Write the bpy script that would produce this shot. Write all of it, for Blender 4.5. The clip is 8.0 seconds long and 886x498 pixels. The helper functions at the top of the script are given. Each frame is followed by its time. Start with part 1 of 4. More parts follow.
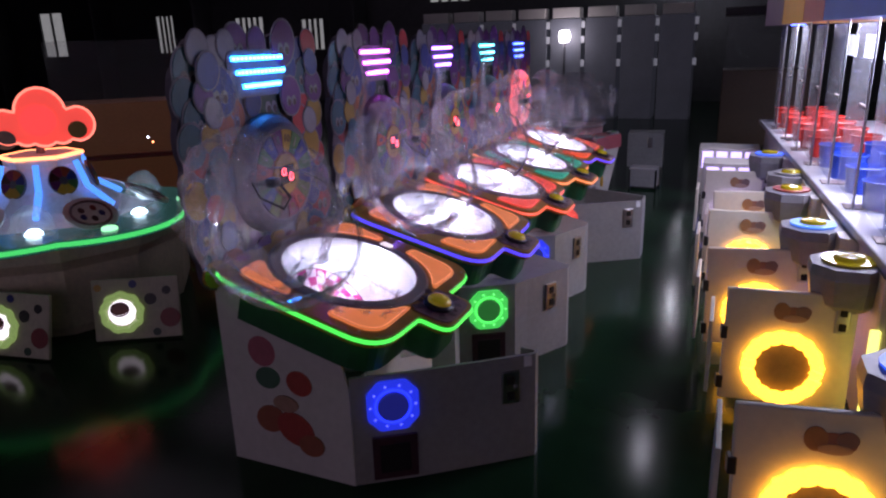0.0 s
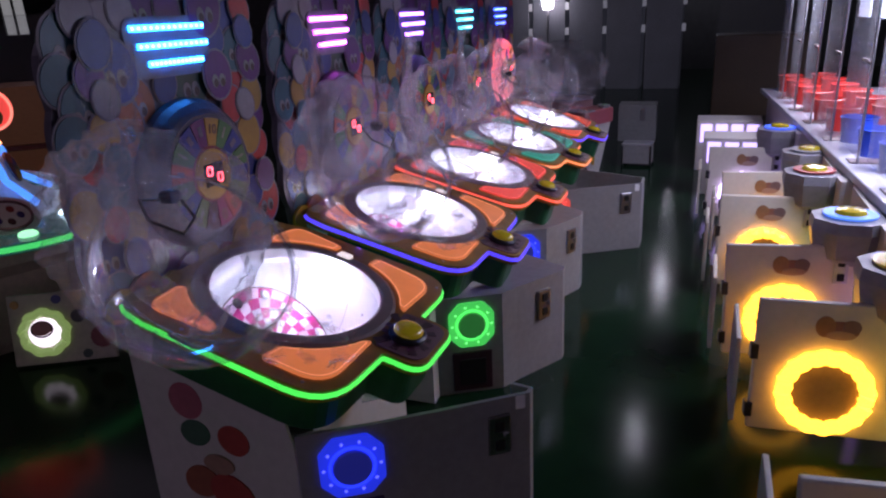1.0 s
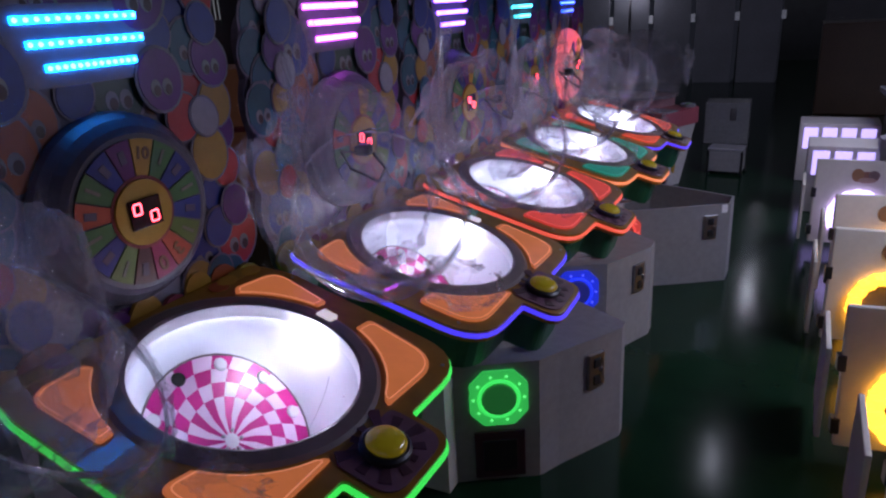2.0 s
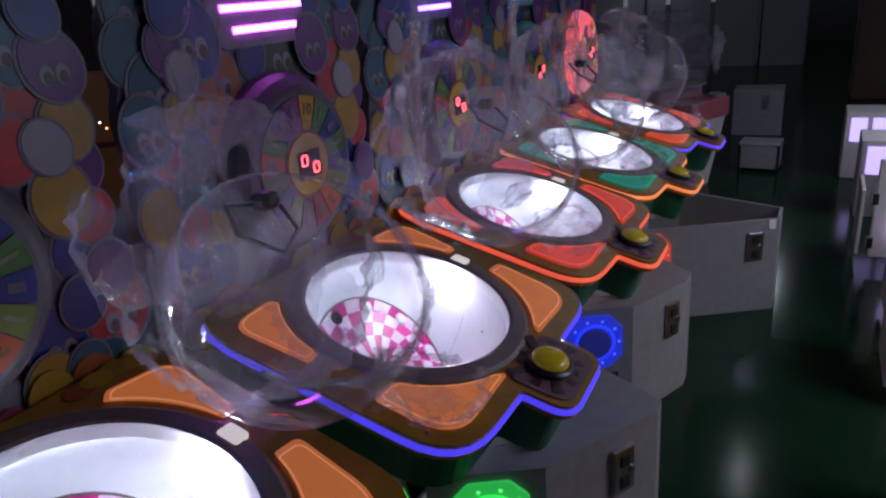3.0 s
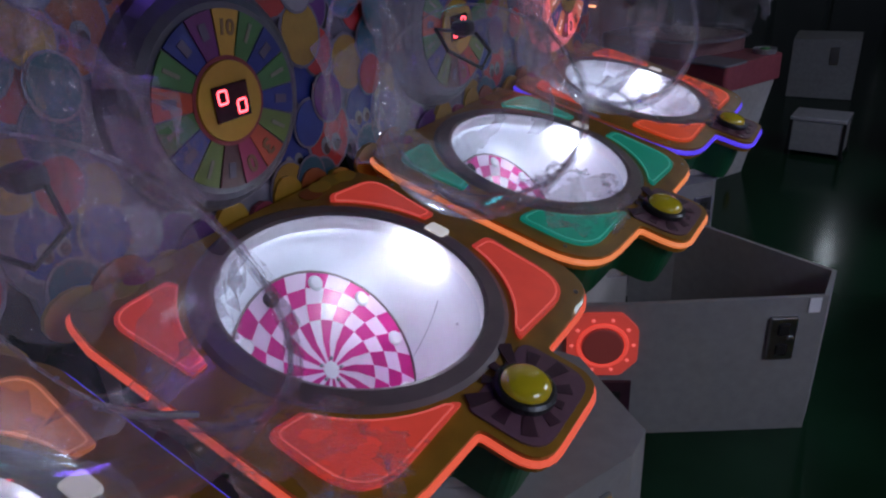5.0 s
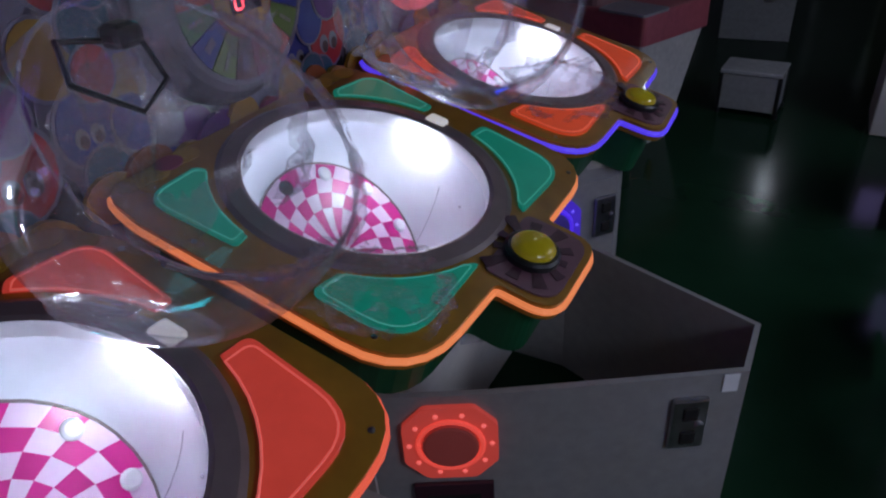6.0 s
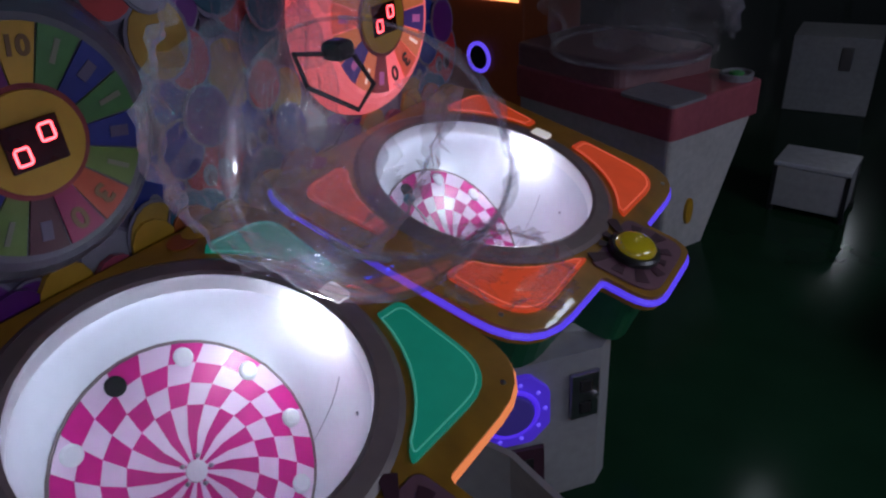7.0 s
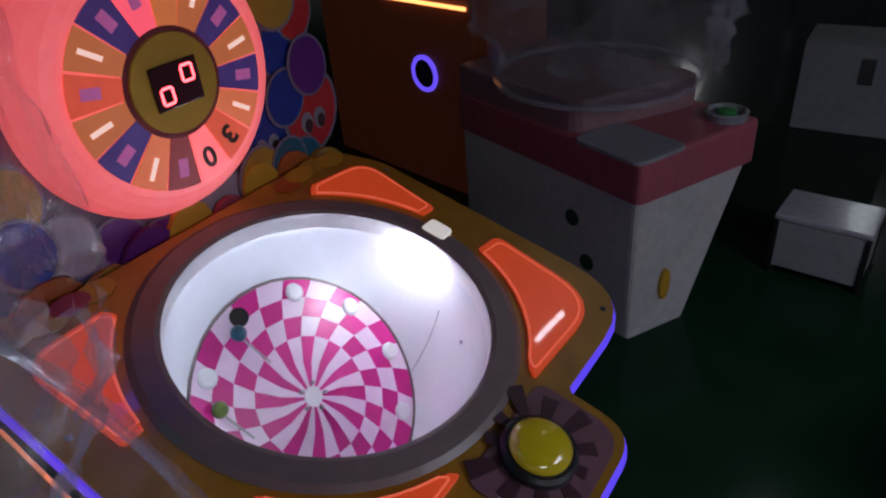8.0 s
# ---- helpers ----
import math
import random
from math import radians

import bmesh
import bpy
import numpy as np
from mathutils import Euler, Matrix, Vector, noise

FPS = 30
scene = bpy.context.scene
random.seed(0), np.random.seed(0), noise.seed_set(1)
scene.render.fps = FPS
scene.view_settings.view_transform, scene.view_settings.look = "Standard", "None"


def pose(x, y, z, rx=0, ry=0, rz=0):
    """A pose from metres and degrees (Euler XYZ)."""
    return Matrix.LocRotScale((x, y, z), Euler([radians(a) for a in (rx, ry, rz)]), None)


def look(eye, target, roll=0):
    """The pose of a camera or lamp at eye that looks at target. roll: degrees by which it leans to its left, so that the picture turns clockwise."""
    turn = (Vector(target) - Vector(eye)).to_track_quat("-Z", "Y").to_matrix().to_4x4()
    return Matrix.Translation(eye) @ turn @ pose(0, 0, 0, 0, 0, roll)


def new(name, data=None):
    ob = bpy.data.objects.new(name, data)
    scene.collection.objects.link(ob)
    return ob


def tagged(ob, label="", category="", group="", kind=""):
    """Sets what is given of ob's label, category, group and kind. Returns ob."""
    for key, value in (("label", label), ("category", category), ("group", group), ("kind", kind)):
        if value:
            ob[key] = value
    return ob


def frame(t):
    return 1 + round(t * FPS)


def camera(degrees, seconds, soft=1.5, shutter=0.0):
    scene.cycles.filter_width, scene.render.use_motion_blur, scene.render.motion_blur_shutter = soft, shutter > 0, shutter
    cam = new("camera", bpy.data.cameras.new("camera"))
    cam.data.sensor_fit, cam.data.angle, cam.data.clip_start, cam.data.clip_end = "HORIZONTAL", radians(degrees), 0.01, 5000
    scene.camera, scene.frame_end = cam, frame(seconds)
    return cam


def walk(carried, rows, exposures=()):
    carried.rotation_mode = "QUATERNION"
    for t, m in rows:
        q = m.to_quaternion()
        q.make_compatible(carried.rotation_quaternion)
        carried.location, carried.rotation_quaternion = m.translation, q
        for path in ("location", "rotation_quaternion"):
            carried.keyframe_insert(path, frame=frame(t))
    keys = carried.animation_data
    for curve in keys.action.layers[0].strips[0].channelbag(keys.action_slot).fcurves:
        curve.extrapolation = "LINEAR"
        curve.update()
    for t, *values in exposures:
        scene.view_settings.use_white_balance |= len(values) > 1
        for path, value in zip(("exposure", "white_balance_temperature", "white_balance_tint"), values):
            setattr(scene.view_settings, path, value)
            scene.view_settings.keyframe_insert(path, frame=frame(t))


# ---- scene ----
PATH = [
    (0.00, 1.1907, -2.0301, 1.4078, 73.135, 1.718, 22.012),
    (0.50, 1.1307, -1.8240, 1.4103, 72.604, 1.169, 21.077),
    (1.00, 1.0528, -1.5611, 1.3780, 70.869, 2.660, 20.453),
    (1.50, 1.0299, -1.2739, 1.3563, 72.448, 2.999, 23.692),
    (1.70, 1.0204, -1.1387, 1.3554, 70.408, 2.765, 26.203),
    (2.80, 0.8546, -0.5552, 1.3395, 70.507, 3.716, 27.677),
    (3.00, 0.8233, -0.4233, 1.3217, 69.528, 4.542, 27.771),
    (3.50, 0.8026, -0.1214, 1.3167, 69.335, 4.135, 31.491),
    (4.00, 0.7738, 0.1839, 1.2713, 66.283, 3.610, 28.631),
    (4.20, 0.7376, 0.3101, 1.2776, 64.286, 2.842, 28.698),
    (5.30, 0.7699, 0.9821, 1.2487, 63.251, 4.169, 32.743),
    (5.50, 0.7733, 1.0954, 1.2546, 61.698, 3.851, 31.954),
    (6.00, 0.7259, 1.4291, 1.2308, 57.548, 3.552, 27.644),
    (6.50, 0.7073, 1.6752, 1.2460, 58.279, 4.119, 28.339),
    (7.00, 0.7228, 2.0215, 1.2709, 59.923, 4.051, 33.712),
    (7.50, 0.6866, 2.3566, 1.2434, 60.291, 3.366, 33.697),
    (8.00, 0.6338, 2.6396, 1.2590, 58.072, 4.472, 34.458),
]
cam = camera(65.7, 8.0, soft=2.2)
walk(cam, [(t, pose(x, y, z, rx, ry, rz)) for t, x, y, z, rx, ry, rz in PATH], [(0.0, 1.15, 6450, 32), (1.0, 1.02, 6350, 33), (1.7, 0.66, 6020, 31), (3.0, 0.39, 6280, 18), (4.0, 0.25, 6280, 16), (5.5, 0.08, 6050, 16), (6.5, 0.06, 6050, 15), (7.0, 0.06, 6200, 15), (8.0, 0.2, 6450, 14)])

# ---- world and large lights ----
world = bpy.data.worlds.new("dark hall")
scene.world = world
world.use_nodes = True
world.node_tree.nodes["Background"].inputs[0].default_value = (0.64, 0.56, 0.7, 1)
world.node_tree.nodes["Background"].inputs[1].default_value = 0.19


def lamp(name, kind, m, power, colour, size):
    data = bpy.data.lights.new(name, kind)
    data.energy, data.color = power, colour
    if kind == "AREA":
        data.size = size
    else:
        data.shadow_soft_size = size
    ob = new(name, data)
    ob.matrix_basis = m
    return ob


# ---- materials ----
def material(name, colour, rough=0.5, metal=0.0, grain=40.0, vary=0.25, bump=0.05, emit=0.0, glow=None, coat=0.0, random=0.0):
    m = bpy.data.materials.new(name)
    m.use_nodes = True
    nt = m.node_tree
    b = nt.nodes["Principled BSDF"]
    b.inputs["Roughness"].default_value, b.inputs["Metallic"].default_value = rough, metal
    b.inputs["Coat Weight"].default_value = coat
    co = nt.nodes.new("ShaderNodeTexCoord")
    n1, n2 = nt.nodes.new("ShaderNodeTexNoise"), nt.nodes.new("ShaderNodeTexNoise")
    n1.inputs["Scale"].default_value, n1.inputs["Detail"].default_value = grain, 6
    n2.inputs["Scale"].default_value, n2.inputs["Detail"].default_value = grain / 12, 3
    add = nt.nodes.new("ShaderNodeMath")
    add.operation = "ADD"
    ramp = nt.nodes.new("ShaderNodeMapRange")
    ramp.inputs[1].default_value, ramp.inputs[2].default_value = 0.6, 1.4
    ramp.inputs[3].default_value, ramp.inputs[4].default_value = 1 - vary, 1 + vary * 0.5
    mix = nt.nodes.new("ShaderNodeMix")
    mix.data_type, mix.blend_type = "RGBA", "MULTIPLY"
    mix.inputs[0].default_value = 1
    mix.inputs[6].default_value = (*colour, 1)
    for n in (n1, n2):
        nt.links.new(co.outputs["Object"], n.inputs["Vector"])
    nt.links.new(n1.outputs[0], add.inputs[0])
    nt.links.new(n2.outputs[0], add.inputs[1])
    nt.links.new(add.outputs[0], ramp.inputs[0])
    nt.links.new(ramp.outputs[0], mix.inputs[7])
    nt.links.new(mix.outputs[2], b.inputs["Base Color"])
    if bump:
        bp = nt.nodes.new("ShaderNodeBump")
        bp.inputs["Strength"].default_value, bp.inputs["Distance"].default_value = bump, 0.01
        nt.links.new(n1.outputs[0], bp.inputs["Height"])
        nt.links.new(bp.outputs[0], b.inputs["Normal"])
    if emit:
        b.inputs["Emission Color"].default_value = (*(glow or colour), 1)
        b.inputs["Emission Strength"].default_value = emit
    return m


def clear(name, haze, tint=(0.9, 0.92, 1.0), rough=0.06, wrinkle=0.0):
    """Thin clear plastic: mostly see-through, a Fresnel gloss, and a little milky haze."""
    m = bpy.data.materials.new(name)
    m.use_nodes = True
    nt = m.node_tree
    nt.nodes.remove(nt.nodes["Principled BSDF"])
    out = nt.nodes["Material Output"]
    tr, gl, df, tl = (nt.nodes.new("ShaderNodeBsdf" + k) for k in ("Transparent", "Glossy", "Diffuse", "Translucent"))
    tr.inputs[0].default_value = (0.97, 0.97, 0.98, 1)
    gl.inputs["Roughness"].default_value = rough
    df.inputs[0].default_value = tl.inputs[0].default_value = (*tint, 1)
    both = nt.nodes.new("ShaderNodeMixShader")
    both.inputs[0].default_value = 0.75
    nt.links.new(df.outputs[0], both.inputs[1])
    nt.links.new(tl.outputs[0], both.inputs[2])
    dim = nt.nodes.new("ShaderNodeMath")
    dim.operation = "MULTIPLY"
    dim.inputs[1].default_value = 0.28
    fr = nt.nodes.new("ShaderNodeFresnel")
    fr.inputs[0].default_value = 1.45
    a, c = nt.nodes.new("ShaderNodeMixShader"), nt.nodes.new("ShaderNodeMixShader")
    nz = nt.nodes.new("ShaderNodeTexNoise")
    nz.inputs["Scale"].default_value, nz.inputs["Detail"].default_value = 7, 5
    mr = nt.nodes.new("ShaderNodeMapRange")
    mr.inputs[1].default_value, mr.inputs[2].default_value = 0.35, 0.7
    mr.inputs[3].default_value, mr.inputs[4].default_value = haze * 0.3, haze
    nt.links.new(nz.outputs[0], mr.inputs[0])
    nt.links.new(mr.outputs[0], a.inputs[0])
    nt.links.new(tr.outputs[0], a.inputs[1])
    nt.links.new(both.outputs[0], a.inputs[2])
    nt.links.new(fr.outputs[0], dim.inputs[0])
    nt.links.new(dim.outputs[0], c.inputs[0])
    nt.links.new(a.outputs[0], c.inputs[1])
    nt.links.new(gl.outputs[0], c.inputs[2])
    nt.links.new(c.outputs[0], out.inputs[0])
    if wrinkle:
        n2 = nt.nodes.new("ShaderNodeTexNoise")
        n2.inputs["Scale"].default_value, n2.inputs["Detail"].default_value, n2.inputs["Distortion"].default_value = 24, 6, 1.5
        bp = nt.nodes.new("ShaderNodeBump")
        bp.inputs["Strength"].default_value, bp.inputs["Distance"].default_value = wrinkle, 0.02
        nt.links.new(n2.outputs[0], bp.inputs["Height"])
        nt.links.new(bp.outputs[0], gl.inputs["Normal"])
        nt.links.new(bp.outputs[0], fr.inputs["Normal"])
    return m


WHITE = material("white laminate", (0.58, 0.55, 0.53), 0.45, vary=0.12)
# darkened copy of the white laminate, shading the front boxes by colour
BIN = material("dimmed white laminate", (0.28, 0.275, 0.275), 0.4, vary=0.2)
WHITE_GLOSS = material("white gel coat", (0.8, 0.8, 0.82), 0.3, vary=0.06, bump=0.02)
BOWL = material("glossy white bowl", (0.76, 0.78, 0.83), 0.25, vary=0.05, bump=0.0)
PINK = material("printed pink", (0.60, 0.015, 0.22), 0.3, vary=0.1, bump=0)
PALE = material("printed pale pink", (0.84, 0.65, 0.80), 0.3, vary=0.08, bump=0)
OLIVE = material("olive brown printed top", (0.36, 0.175, 0.016), 0.3, grain=14, vary=0.5, coat=0.3)
RING = material("grey brown bowl ring", (0.18, 0.135, 0.13), 0.35, grain=30, vary=0.2)
SEAM = material("pale grey seam", (0.42, 0.42, 0.48), 0.4)
DARK_GREEN = material("dark green plastic", (0.01, 0.09, 0.035), 0.4)
BLACK = material("black plastic", (0.012, 0.012, 0.014), 0.35)
HOLE = material("dark inside", (0.006, 0.005, 0.005), 0.8)
GREY = material("grey plastic", (0.22, 0.22, 0.24), 0.4)
STEEL = material("brushed steel", (0.45, 0.45, 0.47), 0.3, 1.0)
PURPLE_A = material("mauve print", (0.16, 0.075, 0.1), 0.35)
PURPLE_B = material("dark plum print", (0.06, 0.022, 0.035), 0.35)
YELLOW = material("yellow button", (0.45, 0.36, 0.01), 0.12, vary=0.1, bump=0.0, emit=0.06, coat=0.6)
GOLD = material("golden yellow print", (0.45, 0.25, 0.02), 0.35, vary=0.15)
MAROON = material("maroon print", (0.22, 0.025, 0.03), 0.35)
LENS = material("white lens", (0.85, 0.83, 0.75), 0.2, emit=0.35, glow=(1, 0.95, 0.85), bump=0)
RIM_LIGHT = material("white led ring", (1, 1, 1), emit=11, glow=(0.76, 0.87, 1.0), bump=0)
BOWL_LAMP = material("white bowl lamp", (1, 1, 1), emit=80, glow=(0.84, 0.9, 1.0), bump=0)
RED_DIGIT = material("red led digit", (1, 0.05, 0.05), emit=7, glow=(1, 0.06, 0.07), bump=0)
DISPLAY = material("dark red display", (0.035, 0.004, 0.004), 0.2, bump=0)
# shade put into the pale board colours, offsetting strong bowl light
BOARD = material("dimmed printed board", (0.09, 0.08, 0.12), 0.4, grain=20, vary=0.25)
RIMS = material("dimmed lilac print", (0.16, 0.145, 0.20), 0.4, grain=30, vary=0.3)
DOME = clear("clear acrylic", 0.15, rough=0.05)
FILM = clear("crumpled clear film", 0.25, rough=0.05, wrinkle=1.0)
FILM_THIN = clear("loose clear film", 0.07, rough=0.05, wrinkle=0.8)
LIP = clear("lid edge plastic", 0.35)
PANE = clear("clear sheet", 0.06, rough=0.06, wrinkle=0.5)


def led(name, colour, strength):
    return material(name, tuple(min(1, c * 0.7 + 0.05) for c in colour), 0.4, vary=0.02, bump=0, emit=strength, glow=colour)


def paint(name, colour, **k):
    return material(name, colour, 0.35, vary=k.pop("vary", 0.2), **k)


# ---- mesh helpers ----
def part(name, bm, mats, parent=None, label="", m=None, smooth=False):
    me = bpy.data.meshes.new(name)
    bmesh.ops.recalc_face_normals(bm, faces=bm.faces)
    bm.to_mesh(me)
    bm.free()
    for k in mats if isinstance(mats, (list, tuple)) else [mats]:
        me.materials.append(k)
    if smooth:
        for p in me.polygons:
            p.use_smooth = True
    ob = new(name, me)
    if parent:
        ob.parent = parent
    if m is not None:
        ob.matrix_basis = m
    if label:
        ob["label"] = label
    return ob


def thing(name, m, label, category, group="", kind=""):
    return_ob = new(name)
    return_ob.matrix_basis = m
    return tagged(return_ob, label, category, group, kind)


def bevel(bm, w, seg=2):
    bmesh.ops.bevel(bm, geom=list(bm.edges), offset=w, segments=seg, affect="EDGES", profile=0.5)
    return bm


def block(a, b, r=0.0):
    bm = bmesh.new()
    bmesh.ops.create_cube(bm, size=1)
    for q in bm.verts:
        q.co = Vector([(a[i] + b[i]) / 2 + q.co[i] * (b[i] - a[i]) for i in range(3)])
    return bevel(bm, r) if r else bm


def prism(pts, z0, z1, r=0.0, axis="z"):
    """A polygon pushed out between two levels, along z, or along x or y with the polygon in the other two."""
    bm = bmesh.new()
    put = {"z": lambda p, h: (p[0], p[1], h), "x": lambda p, h: (h, p[0], p[1]), "y": lambda p, h: (p[0], h, p[1])}[axis]
    lo, hi = ([bm.verts.new(put(p, h)) for p in pts] for h in (z0, z1))
    bm.faces.new(lo)
    top = bm.faces.new(hi)
    for i in range(len(pts)):
        j = (i + 1) % len(pts)
        bm.faces.new((lo[i], lo[j], hi[j], hi[i]))
    if r:
        bmesh.ops.recalc_face_normals(bm, faces=bm.faces)
        bmesh.ops.bevel(bm, geom=list(top.edges), offset=r, segments=2, affect="EDGES", profile=0.5)
    return bm


def lathe(prof, seg=32, axis="z", caps=True):
    bm = bmesh.new()
    rings = []
    for r, h in prof:
        ring = []
        for i in range(seg):
            a = 2 * math.pi * i / seg
            p = (r * math.cos(a), r * math.sin(a), h)
            ring.append(bm.verts.new(p if axis == "z" else (h, p[0], p[1])))
        rings.append(ring)
    for a, b in zip(rings, rings[1:]):
        for i in range(seg):
            bm.faces.new((a[i], a[(i + 1) % seg], b[(i + 1) % seg], b[i]))
    if caps and prof[0][0] > 1e-6:
        bm.faces.new(rings[0])
    if caps and prof[-1][0] > 1e-6:
        bm.faces.new(rings[-1])
    bmesh.ops.remove_doubles(bm, verts=bm.verts, dist=1e-6)
    return bm


def tube(pts, r, seg=8, closed=False):
    bm = bmesh.new()
    rings, n = [], len(pts)
    pts = [Vector(p) for p in pts]
    for i, p in enumerate(pts):
        a = pts[i - 1] if i or closed else p
        b = pts[(i + 1) % n] if i < n - 1 or closed else p
        d = (b - a).normalized()
        u = d.cross(Vector((0.13, 0.21, 0.97))).normalized()
        w = d.cross(u)
        rings.append([bm.verts.new(p + r * (u * math.cos(k * 2 * math.pi / seg) + w * math.sin(k * 2 * math.pi / seg))) for k in range(seg)])
    for i in range(n if closed else n - 1):
        a, b = rings[i], rings[(i + 1) % n]
        for k in range(seg):
            bm.faces.new((a[k], a[(k + 1) % seg], b[(k + 1) % seg], b[k]))
    if not closed:
        bm.faces.new(rings[0])
        bm.faces.new(rings[-1])
    return bm


def rounded(corners, seg=6):
    """Polygon with rounded corners from rows x, y, radius."""
    out, n = [], len(corners)
    for i in range(n):
        p, a, b = (Vector(corners[k % n][:2]) for k in (i, i - 1, i + 1))
        r = corners[i][2]
        if r <= 0:
            out.append(tuple(p))
            continue
        u, w = (a - p).normalized(), (b - p).normalized()
        d = min(r / math.tan(u.angle(w) / 2), (a - p).length * 0.49, (b - p).length * 0.49)
        s, e = p + u * d, p + w * d
        for k in range(seg + 1):
            f = k / seg
            out.append(tuple((1 - f) ** 2 * s + 2 * f * (1 - f) * p + f * f * e))
    return out


def ellipse(cx, cy, rx, ry, n=20, tilt=0.0):
    c, s = math.cos(tilt), math.sin(tilt)
    return [(cx + rx * math.cos(a) * c - ry * math.sin(a) * s, cy + rx * math.cos(a) * s + ry * math.sin(a) * c) for a in (2 * math.pi * i / n for i in range(n))]


def arc_band(r0, r1, a0, a1, n=6):
    return [(r0 * math.cos(a), r0 * math.sin(a)) for a in np.linspace(a0, a1, n)] + [(r1 * math.cos(a), r1 * math.sin(a)) for a in np.linspace(a1, a0, n)]


def text_mesh(text, size):
    cu = bpy.data.curves.new("text", "FONT")
    cu.body, cu.size, cu.align_x, cu.align_y, cu.extrude = text, size, "CENTER", "CENTER", 0.0006
    cu.offset = 0.0014
    ob = bpy.data.objects.new("text", cu)
    me = bpy.data.meshes.new_from_object(ob)
    bm = bmesh.new()
    bm.from_mesh(me)
    bpy.data.objects.remove(ob)
    return bm

# ---- hall ----
FLOOR = material("dark green epoxy floor", (0.008, 0.03, 0.014), 0.14, grain=5, vary=0.4, bump=0.05)
FLOOR.node_tree.nodes["Principled BSDF"].inputs["Specular IOR Level"].default_value = 0.12
WALL = material("dark hall wall", (0.055, 0.055, 0.06), 0.8, grain=8, vary=0.3)
CEIL = material("dark hall roof", (0.05, 0.05, 0.06), 0.8)
WINDOW = material("night window pane", (0.5, 0.52, 0.5), 0.3, emit=0.12, glow=(0.72, 0.8, 0.74), grain=3)
FRAME = material("window frame", (0.03, 0.03, 0.035), 0.5)

tagged(part("floor", block((-26, -8, -0.2), (14, 16.4, 0)), FLOOR), "glossy dark green epoxy hall floor", "floor", kind="structure")
# unseen wall; its opening is added so world light reaches south-facing sides
south = tagged(part("wall_south", block((-26, -8.2, 4.2), (14, -8.001, 6)), WALL), "dark hall wall with an opening added for world light", "wall", kind="structure")
for x0, x1 in ((-26, -7), (7, 14)):
    part("wall_panel", block((x0, -8.2, 0), (x1, -8.001, 4.199)), WALL, south)
tagged(part("wall_west", block((-26.2, -8, 0), (-26.001, 14, 6)), WALL), "dark plain hall wall", "wall", kind="structure")
tagged(part("wall_east", block((14.001, -8, 0), (14.2, 14, 6)), WALL), "dark plain hall wall", "wall", kind="structure")
# roof in two slabs; the gap is added to let world light in
for x0, x1 in ((-26, -9), (-5.5, 14)):
    tagged(part("ceiling", block((x0, -8, 6.001), (x1, 16, 6.2)), CEIL), "dark hall roof with a gap added for world light", "ceiling", kind="structure")

windows = [(-18.7, -17.75, 1.3, 2.57, 1), (-14.1, -13.15, 1.32, 2.31, 5), (-11.35, -10.45, 1.3, 2.16, 4), (-9.25, -8.6, 1.3, 2.05, 3), (-5.6, -4.6, 2.3, 3.0, 3)]
xs = [-26.0]
for k, (x0, x1, z0, z1, bars) in enumerate(windows):
    if k == 0:
        wall = tagged(part("wall_north", block((-26, 14, 0), (14, 14.2, 1.299)), WALL), "dark wall with lit windows", "wall", kind="structure")
        part("wall_panel", block((-26, 14, 3.001), (14, 14.2, 6)), WALL, wall)
    part("wall_panel", block((xs[-1], 14, 1.3), (x0, 14.2, 3.0)), WALL, wall)
    part("wall_panel", block((x0, 14, z1), (x1, 14.2, 3.0)), WALL, wall)
    if z0 > 1.31:
        part("wall_panel", block((x0, 14, 1.3), (x1, 14.2, z0)), WALL, wall)
    xs.append(x1)
    win = tagged(new("window_%d" % (k + 1)), "pale hall window with dark upright bars", "window", kind="structure")
    win.matrix_basis = pose(x0, 14.05, z0)
    part("pane", block((0, 0, 0), (x1 - x0, 0.02, z1 - z0)), WINDOW, win)
    for b in range(bars):
        u = (b + 1) / (bars + 1) * (x1 - x0)
        part("window_bar", block((u - 0.035, -0.04, 0.002), (u + 0.035, -0.002, z1 - z0 - 0.002)), FRAME, win)
part("wall_panel", block((xs[-1], 14, 1.3), (14, 14.2, 3.0)), WALL, wall)
for x in (-20.2, -16.0, -12.4, -7.6):
    tagged(part("column", prism(rounded([(x - 0.35, 13.2, 0.04), (x + 0.35, 13.2, 0.04), (x + 0.35, 13.9, 0.04), (x - 0.35, 13.9, 0.04)], 3), 0, 6), FRAME), "dark square hall column", "column", kind="structure")

# ---- candy game machines in a row ----
OUTLINE = rounded([(-0.30, -0.36, 0.06), (-0.2, -0.378, 0.1), (0.328, -0.374, 0.17), (0.336, -0.115, 0.015), (0.448, -0.115, 0.06), (0.446, 0.115, 0.06),
                   (0.338, 0.118, 0.015), (0.338, 0.375, 0.12), (-0.2, 0.375, 0.1), (-0.30, 0.33, 0.06)])


def holed(outline, r, z0, z1):
    bm = bmesh.new()
    loops = []
    for pts in (outline, ellipse(0, 0, r, r, 48)):
        loops.append([[bm.verts.new((*p, z)) for p in pts] for z in (z1, z0)])
    edges = []
    for top, _ in loops:
        edges += [bm.edges.new((top[i], top[(i + 1) % len(top)])) for i in range(len(top))]
    bmesh.ops.triangle_fill(bm, edges=edges, use_beauty=True)
    for top, low in loops:
        for i in range(len(top)):
            j = (i + 1) % len(top)
            bm.faces.new((top[i], top[j], low[j], low[i]))
    return bm


